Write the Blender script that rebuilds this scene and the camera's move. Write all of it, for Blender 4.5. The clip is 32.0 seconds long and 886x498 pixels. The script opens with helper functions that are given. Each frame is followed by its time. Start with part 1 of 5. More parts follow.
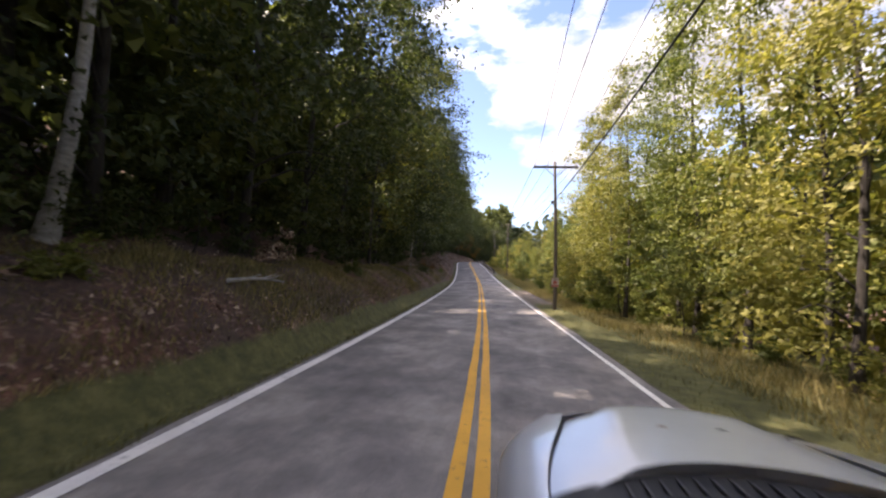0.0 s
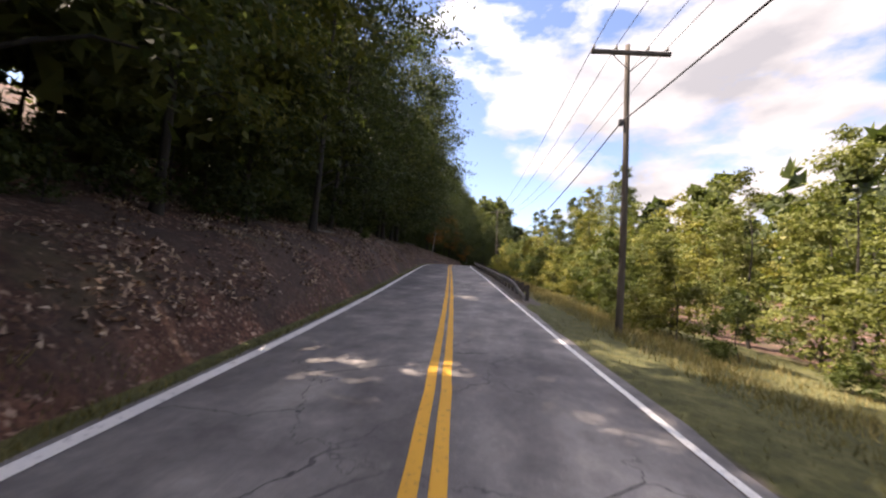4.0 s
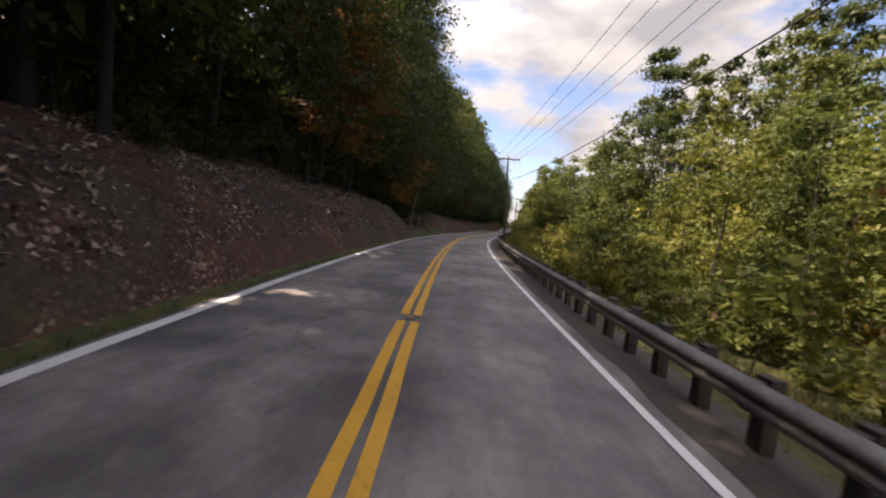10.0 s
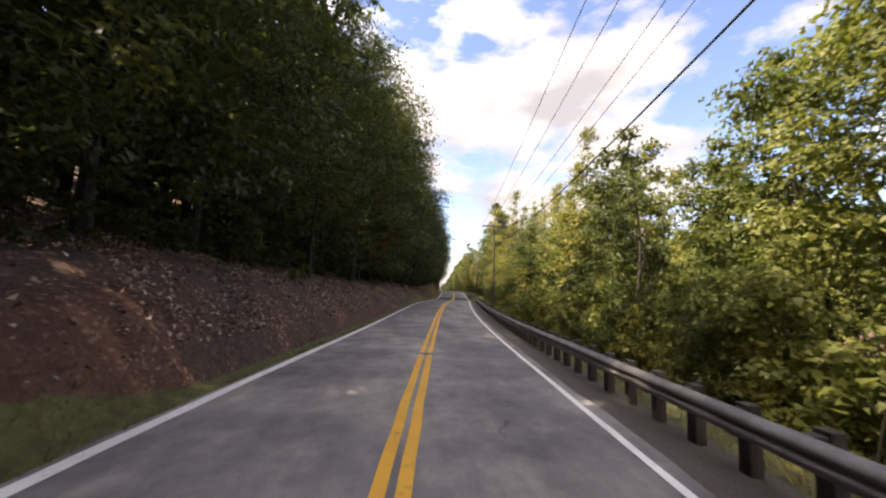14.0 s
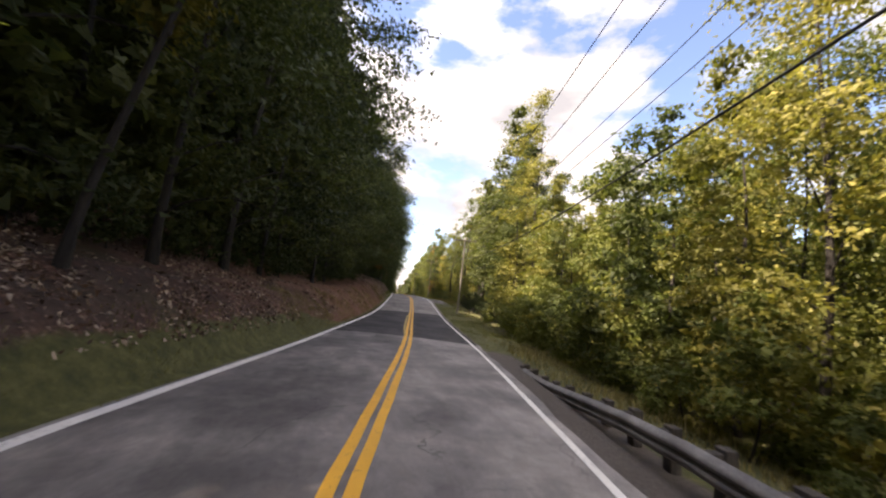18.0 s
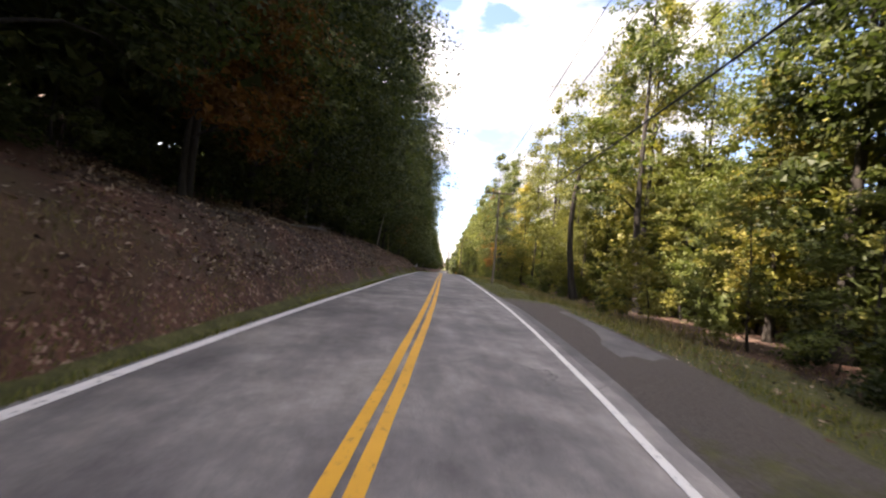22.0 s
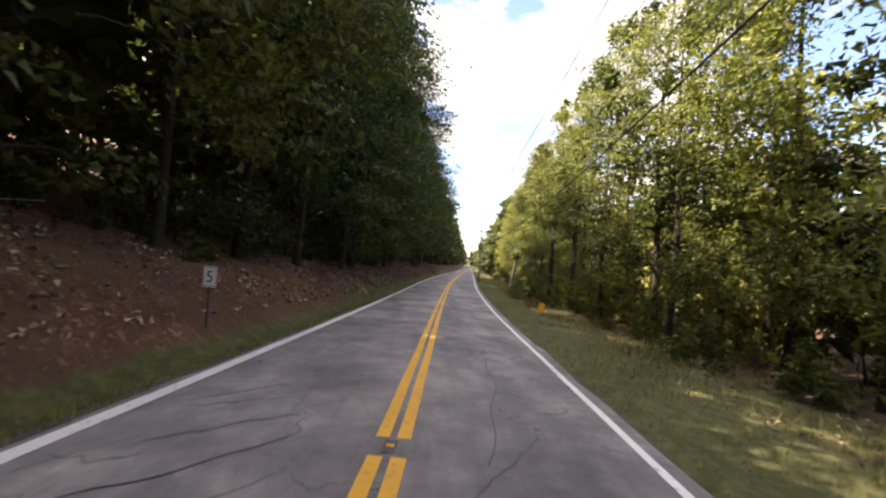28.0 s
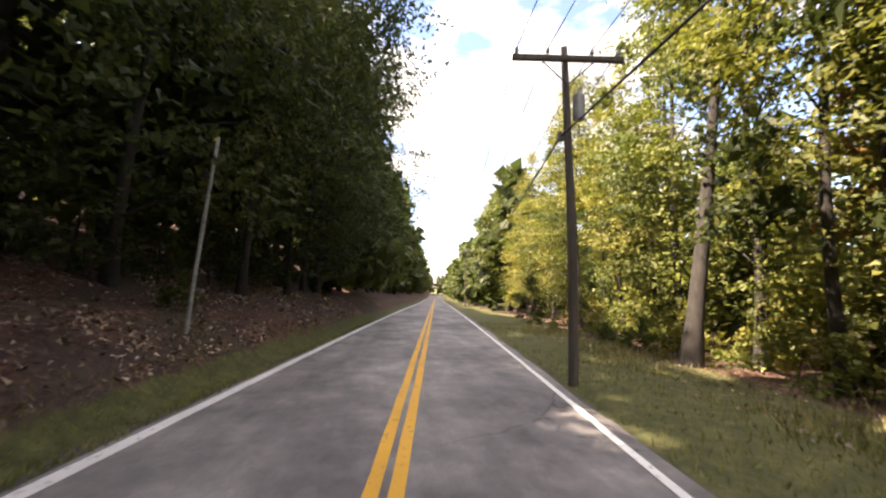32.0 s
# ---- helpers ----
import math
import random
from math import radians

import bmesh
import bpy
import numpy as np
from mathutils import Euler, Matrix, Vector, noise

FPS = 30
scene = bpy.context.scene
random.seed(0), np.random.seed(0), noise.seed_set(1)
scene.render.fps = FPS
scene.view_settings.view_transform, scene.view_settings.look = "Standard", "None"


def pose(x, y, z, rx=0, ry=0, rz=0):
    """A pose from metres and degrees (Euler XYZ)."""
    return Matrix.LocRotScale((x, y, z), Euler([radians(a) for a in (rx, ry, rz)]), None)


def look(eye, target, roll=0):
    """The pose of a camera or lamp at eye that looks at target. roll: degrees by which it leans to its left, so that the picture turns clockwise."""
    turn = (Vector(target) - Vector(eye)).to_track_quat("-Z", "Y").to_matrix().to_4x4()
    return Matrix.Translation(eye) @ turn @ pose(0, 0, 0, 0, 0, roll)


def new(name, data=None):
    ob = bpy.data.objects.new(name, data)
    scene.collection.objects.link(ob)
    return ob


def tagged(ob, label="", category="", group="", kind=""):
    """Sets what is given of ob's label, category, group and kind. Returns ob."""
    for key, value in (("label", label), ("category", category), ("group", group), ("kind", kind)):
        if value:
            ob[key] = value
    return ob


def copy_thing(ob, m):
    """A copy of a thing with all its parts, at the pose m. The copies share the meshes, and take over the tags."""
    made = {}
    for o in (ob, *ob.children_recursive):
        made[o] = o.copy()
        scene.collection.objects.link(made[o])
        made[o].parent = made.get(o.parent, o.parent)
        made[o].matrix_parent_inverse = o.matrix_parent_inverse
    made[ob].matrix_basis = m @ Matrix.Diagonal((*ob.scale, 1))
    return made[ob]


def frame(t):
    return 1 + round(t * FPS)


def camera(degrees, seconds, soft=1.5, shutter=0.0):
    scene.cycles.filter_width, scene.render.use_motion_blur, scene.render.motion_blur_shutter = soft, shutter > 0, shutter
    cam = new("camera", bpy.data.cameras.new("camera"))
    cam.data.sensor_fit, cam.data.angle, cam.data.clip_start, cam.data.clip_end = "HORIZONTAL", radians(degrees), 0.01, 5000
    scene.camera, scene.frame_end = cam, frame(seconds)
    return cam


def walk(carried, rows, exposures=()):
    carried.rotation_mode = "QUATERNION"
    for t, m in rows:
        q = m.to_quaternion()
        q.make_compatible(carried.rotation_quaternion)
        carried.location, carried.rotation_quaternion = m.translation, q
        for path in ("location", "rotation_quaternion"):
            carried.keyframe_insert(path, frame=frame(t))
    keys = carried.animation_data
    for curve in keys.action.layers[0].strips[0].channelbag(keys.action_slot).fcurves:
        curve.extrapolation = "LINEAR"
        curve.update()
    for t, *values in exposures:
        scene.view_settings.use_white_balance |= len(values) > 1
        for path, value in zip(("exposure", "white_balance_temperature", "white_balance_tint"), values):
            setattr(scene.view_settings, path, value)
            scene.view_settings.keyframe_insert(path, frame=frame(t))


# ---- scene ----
# ---- the camera and its way ----
cam = camera(97.5, 32.0, soft=2.2, shutter=0.1)
walk(cam, [
    (0.00, pose(0.030, 3.537, 1.881, 93.23, -2.02, 13.33)),
    (0.50, pose(-0.649, 10.383, 1.847, 93.93, -0.90, 14.36)),
    (1.00, pose(-1.468, 17.211, 1.833, 94.42, -1.09, 13.69)),
    (1.50, pose(-2.417, 24.004, 1.847, 94.49, -0.54, 12.47)),
    (2.00, pose(-3.345, 30.750, 1.895, 93.14, -2.15, 11.74)),
    (2.50, pose(-4.336, 37.451, 1.976, 93.01, -3.47, 11.48)),
    (3.00, pose(-5.387, 44.092, 2.090, 93.10, -3.76, 11.59)),
    (3.50, pose(-6.440, 50.717, 2.261, 93.55, -3.62, 11.48)),
    (4.50, pose(-8.654, 64.127, 2.854, 95.24, -3.38, 12.69)),
    (5.50, pose(-11.033, 77.509, 3.754, 96.94, -3.12, 13.59)),
    (6.00, pose(-12.270, 84.320, 4.270, 94.51, -3.13, 12.31)),
    (6.50, pose(-13.560, 91.056, 4.765, 91.59, -5.21, 10.30)),
    (7.00, pose(-14.784, 97.752, 5.241, 89.37, -6.22, 9.15)),
    (7.50, pose(-16.019, 104.336, 5.699, 88.63, -5.55, 7.42)),
    (8.00, pose(-17.118, 110.786, 6.110, 88.09, -4.49, 5.92)),
    (8.50, pose(-18.157, 117.148, 6.461, 87.31, -4.59, 4.47)),
    (9.00, pose(-18.934, 123.516, 6.722, 86.55, -4.67, 3.01)),
    (9.50, pose(-19.496, 129.837, 6.888, 85.95, -5.42, 3.26)),
    (10.00, pose(-19.933, 136.110, 6.979, 85.54, -6.08, 3.55)),
    (10.50, pose(-20.236, 142.339, 7.009, 85.39, -6.32, 3.61)),
    (11.00, pose(-20.395, 148.556, 7.014, 85.24, -6.53, 3.32)),
    (11.50, pose(-20.539, 154.760, 7.003, 85.20, -6.45, 3.22)),
    (12.00, pose(-20.578, 160.944, 6.988, 86.15, -6.33, 2.43)),
    (12.50, pose(-20.470, 167.120, 6.968, 88.96, -4.22, 0.23)),
    (13.00, pose(-20.176, 173.269, 6.943, 93.23, -2.00, -3.00)),
    (13.50, pose(-19.719, 179.395, 6.911, 95.00, -1.59, -5.38)),
    (14.00, pose(-19.157, 185.515, 6.873, 95.62, -1.60, -7.13)),
    (14.50, pose(-18.511, 191.636, 6.823, 96.40, -2.09, -7.60)),
    (15.50, pose(-16.774, 204.200, 6.676, 97.08, -3.04, -8.76)),
    (16.50, pose(-14.878, 216.736, 6.696, 97.76, -3.98, -10.12)),
    (17.00, pose(-13.720, 223.329, 6.774, 97.38, -4.68, -11.02)),
    (17.50, pose(-12.644, 229.966, 6.814, 97.43, -4.75, -12.14)),
    (18.00, pose(-11.402, 236.562, 6.781, 96.47, -5.31, -13.25)),
    (18.50, pose(-10.104, 243.139, 6.694, 94.91, -6.06, -14.48)),
    (19.00, pose(-8.801, 249.748, 6.575, 93.66, -7.12, -14.98)),
    (19.50, pose(-7.661, 256.388, 6.483, 93.27, -6.70, -13.27)),
    (20.00, pose(-6.599, 262.993, 6.431, 92.94, -5.81, -11.01)),
    (20.50, pose(-5.523, 269.661, 6.429, 92.38, -5.57, -9.08)),
    (21.00, pose(-4.459, 276.352, 6.519, 91.91, -4.95, -7.60)),
    (21.50, pose(-3.401, 282.992, 6.724, 91.93, -4.77, -6.67)),
    (22.00, pose(-2.418, 289.552, 6.972, 92.04, -4.64, -5.89)),
    (22.50, pose(-1.535, 296.091, 7.220, 91.60, -3.76, -4.88)),
    (23.00, pose(-0.756, 302.584, 7.363, 90.67, -3.05, -4.25)),
    (23.50, pose(-0.098, 308.925, 7.405, 90.20, -3.30, -4.10)),
    (24.00, pose(0.492, 315.089, 7.419, 90.03, -3.48, -4.07)),
    (24.50, pose(1.071, 321.089, 7.414, 90.05, -3.94, -3.99)),
    (25.50, pose(2.337, 333.349, 7.379, 89.86, -4.62, -3.97)),
    (26.50, pose(3.472, 345.631, 7.268, 89.68, -5.31, -2.65)),
    (27.00, pose(4.027, 351.802, 7.163, 89.82, -5.24, -2.30)),
    (27.50, pose(4.516, 357.922, 7.011, 89.98, -5.18, -2.06)),
    (28.00, pose(4.990, 364.000, 6.789, 90.92, -4.59, -2.50)),
    (28.50, pose(5.392, 370.023, 6.529, 92.05, -3.94, -3.59)),
    (29.00, pose(5.705, 375.984, 6.273, 92.94, -3.21, -4.86)),
    (29.50, pose(6.046, 381.853, 6.040, 93.13, -2.64, -5.43)),
    (30.00, pose(6.512, 387.681, 5.852, 93.55, -1.97, -5.80)),
    (30.50, pose(7.035, 393.457, 5.710, 94.23, -0.99, -6.23)),
    (31.00, pose(7.574, 399.177, 5.614, 94.85, -1.36, -6.62)),
    (31.50, pose(8.123, 404.860, 5.546, 95.10, -1.18, -6.89)),
    (32.00, pose(8.720, 410.490, 5.468, 95.35, -1.23, -7.71)),
], exposures=[(0, 2.95, 6850, 22), (2, 2.92, 7100, 22), (3.5, 2.82, 7050, 22), (6, 2.35, 7000, 20), (7, 2.6, 7000, 20), (8, 2.55, 7100, 20), (9, 2.6, 7350, 20), (10, 2.4, 7200, 20), (11, 3.0, 7100, 20), (12, 3.05, 7200, 20), (13, 2.85, 7300, 20), (14, 2.85, 7250, 20), (17, 3.0, 7400, 20), (18.5, 3.0, 7200, 20), (20, 3.0, 7000, 20), (22, 3.35, 7050, 20), (24, 3.65, 7200, 20), (28, 3.4, 7100, 20), (29, 3.55, 7700, 20), (30, 3.58, 7850, 20), (31, 3.58, 7550, 20), (32, 3.6, 7450, 20)])

# ---- sky and sun ----
SUN_HEIGHT, SUN_TURN = 56.0, 96.0   # degrees above the horizon, and to the left of +y
SUN_WAY = (-math.sin(radians(SUN_TURN)) * math.cos(radians(SUN_HEIGHT)), math.cos(radians(SUN_TURN)) * math.cos(radians(SUN_HEIGHT)), math.sin(radians(SUN_HEIGHT)))
world = bpy.data.worlds.new("sky")
scene.world = world
world.use_nodes = True
wn, wl = world.node_tree.nodes, world.node_tree.links
wn.clear()
w_out = wn.new("ShaderNodeOutputWorld")
w_bg = wn.new("ShaderNodeBackground")
w_sky = wn.new("ShaderNodeTexSky")
w_sky.sky_type, w_sky.sun_disc = "NISHITA", False
w_sky.sun_elevation, w_sky.sun_rotation = radians(SUN_HEIGHT), radians(-SUN_TURN)
w_sky.dust_density, w_sky.ozone_density = 0.6, 1.5
w_co = wn.new("ShaderNodeTexCoord")
w_map = wn.new("ShaderNodeMapping")
w_map.inputs["Scale"].default_value = (1.0, 1.0, 2.2)
w_map.inputs["Location"].default_value = (0.35, 0.1, 0.25)
w_n = wn.new("ShaderNodeTexNoise")
w_n.inputs["Scale"].default_value, w_n.inputs["Detail"].default_value = 2.6, 8.0
w_n.inputs["Roughness"].default_value = 0.55
w_ramp = wn.new("ShaderNodeValToRGB")
w_ramp.color_ramp.elements[0].position, w_ramp.color_ramp.elements[1].position = 0.47, 0.56
w_n2 = wn.new("ShaderNodeTexNoise")
w_n2.inputs["Scale"].default_value, w_n2.inputs["Detail"].default_value = 5.0, 6.0
w_r2 = wn.new("ShaderNodeValToRGB")
w_r2.color_ramp.elements[0].position, w_r2.color_ramp.elements[1].position = 0.36, 0.58
w_r2.color_ramp.elements[0].color, w_r2.color_ramp.elements[1].color = (1.4, 1.45, 1.55, 1), (2.3, 2.29, 2.28, 1)
w_mix = wn.new("ShaderNodeMix")
w_mix.data_type = "RGBA"
wl.new(w_co.outputs["Generated"], w_map.inputs["Vector"])
wl.new(w_map.outputs["Vector"], w_n.inputs["Vector"])
wl.new(w_map.outputs["Vector"], w_n2.inputs["Vector"])
wl.new(w_n.outputs["Fac"], w_ramp.inputs["Fac"])
wl.new(w_n2.outputs["Fac"], w_r2.inputs["Fac"])
wl.new(w_ramp.outputs["Color"], w_mix.inputs["Factor"])
w_dim = wn.new("ShaderNodeMix")
w_dim.data_type, w_dim.blend_type = "RGBA", "MULTIPLY"
w_dim.inputs["Factor"].default_value, w_dim.inputs["B"].default_value = 1.0, (0.62, 0.62, 0.66, 1)
wl.new(w_sky.outputs["Color"], w_dim.inputs["A"])
wl.new(w_dim.outputs["Result"], w_mix.inputs["A"])
# clouds scatter more light towards the sun
w_dot = wn.new("ShaderNodeVectorMath")
w_dot.operation = "DOT_PRODUCT"
w_dot.inputs[1].default_value = SUN_WAY
w_near = wn.new("ShaderNodeMapRange")
w_near.interpolation_type = "SMOOTHSTEP"
w_near.inputs["From Min"].default_value, w_near.inputs["From Max"].default_value = 0.1, 1.0
w_near.inputs["To Min"].default_value, w_near.inputs["To Max"].default_value = 1.0, 3.9
w_lit = wn.new("ShaderNodeVectorMath")
w_lit.operation = "SCALE"
wl.new(w_co.outputs["Generated"], w_dot.inputs[0])
wl.new(w_dot.outputs["Value"], w_near.inputs["Value"])
wl.new(w_r2.outputs["Color"], w_lit.inputs[0])
wl.new(w_near.outputs["Result"], w_lit.inputs["Scale"])
wl.new(w_lit.outputs["Vector"], w_mix.inputs["B"])
wl.new(w_mix.outputs["Result"], w_bg.inputs["Color"])
w_bg.inputs["Strength"].default_value = 0.075
wl.new(w_bg.outputs["Background"], w_out.inputs["Surface"])

sun = new("sun", bpy.data.lights.new("sun", "SUN"))
sun.data.energy, sun.data.angle, sun.data.color = 2.55, radians(0.8), (1.0, 0.92, 0.79)
sun.matrix_world = look((0, 0, 60), Vector((0, 0, 60)) - Vector(SUN_WAY))


# ---- materials ----
def material(name, rough=0.8, metal=0.0):
    m = bpy.data.materials.new(name)
    m.use_nodes = True
    b = m.node_tree.nodes["Principled BSDF"]
    b.inputs["Roughness"].default_value, b.inputs["Metallic"].default_value = rough, metal
    return m, m.node_tree.nodes, m.node_tree.links, b


def noise_node(n, l, scale, detail=4.0, rough=0.6, stretch=None, where="Object"):
    co = n.new("ShaderNodeTexCoord")
    t = n.new("ShaderNodeTexNoise")
    t.inputs["Scale"].default_value, t.inputs["Detail"].default_value, t.inputs["Roughness"].default_value = scale, detail, rough
    src = co.outputs[where]
    if stretch:
        mp = n.new("ShaderNodeMapping")
        mp.inputs["Scale"].default_value = stretch
        l.new(src, mp.inputs["Vector"])
        src = mp.outputs["Vector"]
    l.new(src, t.inputs["Vector"])
    return t.outputs["Fac"]


def ramp(n, l, fac, stops):
    r = n.new("ShaderNodeValToRGB")
    els = r.color_ramp.elements
    while len(els) < len(stops):
        els.new(0.5)
    for el, (pos, col) in zip(els, stops):
        el.position, el.color = pos, (*col, 1) if len(col) == 3 else col
    l.new(fac, r.inputs["Fac"])
    return r.outputs["Color"]


def mixed(n, l, fac, a, b, mode="MIX"):
    m = n.new("ShaderNodeMix")
    m.data_type, m.blend_type = "RGBA", mode
    for key, val in (("Factor", fac), ("A", a), ("B", b)):
        if isinstance(val, (int, float)):
            m.inputs[key].default_value = val
        elif isinstance(val, tuple):
            m.inputs[key].default_value = (*val, 1)
        else:
            l.new(val, m.inputs[key])
    return m.outputs["Result"]


def bump(n, l, bsdf, height, strength=0.3, dist=0.02):
    b = n.new("ShaderNodeBump")
    b.inputs["Strength"].default_value, b.inputs["Distance"].default_value = strength, dist
    l.new(height, b.inputs["Height"])
    l.new(b.outputs["Normal"], bsdf.inputs["Normal"])


def rough_mat(name, dark, light, scale, rough=0.85, metal=0.0, fine=40.0, strength=0.3, dist=0.01, stretch=None):
    m, n, l, b = material(name, rough, metal)
    big = noise_node(n, l, scale, 5.0, 0.6, stretch)
    small = noise_node(n, l, fine, 4.0, 0.7, stretch)
    c = ramp(n, l, big, [(0.3, dark), (0.7, light)])
    c2 = ramp(n, l, small, [(0.3, (0.72, 0.72, 0.72)), (0.7, (1.2, 1.2, 1.2))])
    l.new(mixed(n, l, 1.0, c, c2, "MULTIPLY"), b.inputs["Base Color"])
    bump(n, l, b, small, strength, dist)
    return m


def asphalt_mat(name, dark, light, cracks, gloss=0.5):
    m, n, l, b = material(name, 0.82)
    b.inputs["Specular IOR Level"].default_value = gloss
    long_ = noise_node(n, l, 0.9, 5.0, 0.6, (1.0, 0.12, 1.0))
    blot = noise_node(n, l, 0.45, 6.0, 0.65)
    grit = noise_node(n, l, 95.0, 3.0, 0.8)
    c = ramp(n, l, long_, [(0.32, dark), (0.68, light)])
    c = mixed(n, l, 1.0, c, ramp(n, l, blot, [(0.34, (0.6, 0.59, 0.61)), (0.5, (1, 1, 1)), (0.66, (1.5, 1.47, 1.44))]), "MULTIPLY")
    worn = noise_node(n, l, 1.9, 7.0, 0.74, (1.0, 0.6, 1.0))
    c = mixed(n, l, 1.0, c, ramp(n, l, worn, [(0.34, (0.8, 0.79, 0.81)), (0.5, (1.0, 1.0, 1.0)), (0.66, (1.26, 1.25, 1.23))]), "MULTIPLY")
    c = mixed(n, l, 1.0, c, ramp(n, l, grit, [(0.25, (0.6, 0.6, 0.6)), (0.75, (1.4, 1.4, 1.4))]), "MULTIPLY")
    # west lane darkening: fresher asphalt and painted-in shade together
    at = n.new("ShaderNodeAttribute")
    at.attribute_name = "resurfaced_shaded"
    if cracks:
        blotch = ramp(n, l, noise_node(n, l, 0.75, 7.0, 0.68, (1.0, 0.6, 1.0)), [(0.4, (1, 1, 1)), (0.5, (0.72, 0.72, 0.72)), (0.62, (0.1, 0.1, 0.1))])
        cover = mixed(n, l, 1.0, blotch, at.outputs["Fac"], "MULTIPLY")
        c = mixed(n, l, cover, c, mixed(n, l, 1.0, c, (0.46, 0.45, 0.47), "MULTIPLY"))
        co = n.new("ShaderNodeTexCoord")
        warp = noise_node(n, l, 1.6, 4.0, 0.6)
        add = n.new("ShaderNodeVectorMath")
        add.operation = "MULTIPLY_ADD"
        add.inputs[1].default_value = (1.2, 1.2, 0.0)
        l.new(warp, add.inputs[0])
        l.new(co.outputs["Object"], add.inputs[2])
        v = n.new("ShaderNodeTexVoronoi")
        v.feature = "DISTANCE_TO_EDGE"
        v.inputs["Scale"].default_value = 0.42
        l.new(add.outputs[0], v.inputs["Vector"])
        line = ramp(n, l, v.outputs["Distance"], [(0.003, (1, 1, 1)), (0.008, (0, 0, 0))])
        where = ramp(n, l, noise_node(n, l, 0.16, 3.0), [(0.52, (0, 0, 0)), (0.62, (1, 1, 1))])
        both = mixed(n, l, 1.0, line, where, "MULTIPLY")
        c = mixed(n, l, both, c, (0.045, 0.042, 0.04))
    l.new(c, b.inputs["Base Color"])
    bump(n, l, b, grit, 0.5, 0.004)
    return m


def paint_mat(name, colour, worn):
    m, n, l, b = material(name, 0.7)
    wear = ramp(n, l, noise_node(n, l, 9.0, 8.0, 0.75), [(0.56, (0, 0, 0)), (0.68, (1, 1, 1))])
    dirt = ramp(n, l, noise_node(n, l, 0.8, 5.0, 0.6), [(0.3, tuple(0.82 * v for v in colour)), (0.6, colour)])
    l.new(mixed(n, l, wear, dirt, worn), b.inputs["Base Color"])
    bump(n, l, b, noise_node(n, l, 80.0, 3.0), 0.3, 0.003)
    return m


def leaf_mat(name, shades, through_light=0.36, spread=0.34):
    """shades: three colours, from dark to light, picked leaf by leaf and tree by tree"""
    m, n, l, b = material(name, 0.55)
    geo, info = n.new("ShaderNodeNewGeometry"), n.new("ShaderNodeObjectInfo")
    k = n.new("ShaderNodeMath")
    k.operation = "MULTIPLY_ADD"
    l.new(geo.outputs["Random Per Island"], k.inputs[0])
    k.inputs[1].default_value = spread
    h = n.new("ShaderNodeMath")
    h.operation = "MULTIPLY"
    l.new(info.outputs["Random"], h.inputs[0])
    h.inputs[1].default_value = 1.0 - spread
    l.new(h.outputs[0], k.inputs[2])
    patch = noise_node(n, l, 0.7, 3.0)
    c = ramp(n, l, k.outputs[0], [(0.05, shades[0]), (0.5, shades[1]), (0.95, shades[2])])
    c = mixed(n, l, 1.0, c, ramp(n, l, patch, [(0.35, (0.7, 0.72, 0.7)), (0.65, (1.25, 1.2, 1.1))]), "MULTIPLY")
    l.new(c, b.inputs["Base Color"])
    b.inputs["Specular IOR Level"].default_value = 0.25
    tr = n.new("ShaderNodeBsdfTranslucent")
    l.new(mixed(n, l, 1.0, c, (1.25, 1.35, 0.85), "MULTIPLY"), tr.inputs["Color"])
    mx = n.new("ShaderNodeMixShader")
    mx.inputs[0].default_value = through_light
    l.new(b.outputs[0], mx.inputs[1])
    l.new(tr.outputs[0], mx.inputs[2])
    l.new(mx.outputs[0], n["Material Output"].inputs["Surface"])
    return m


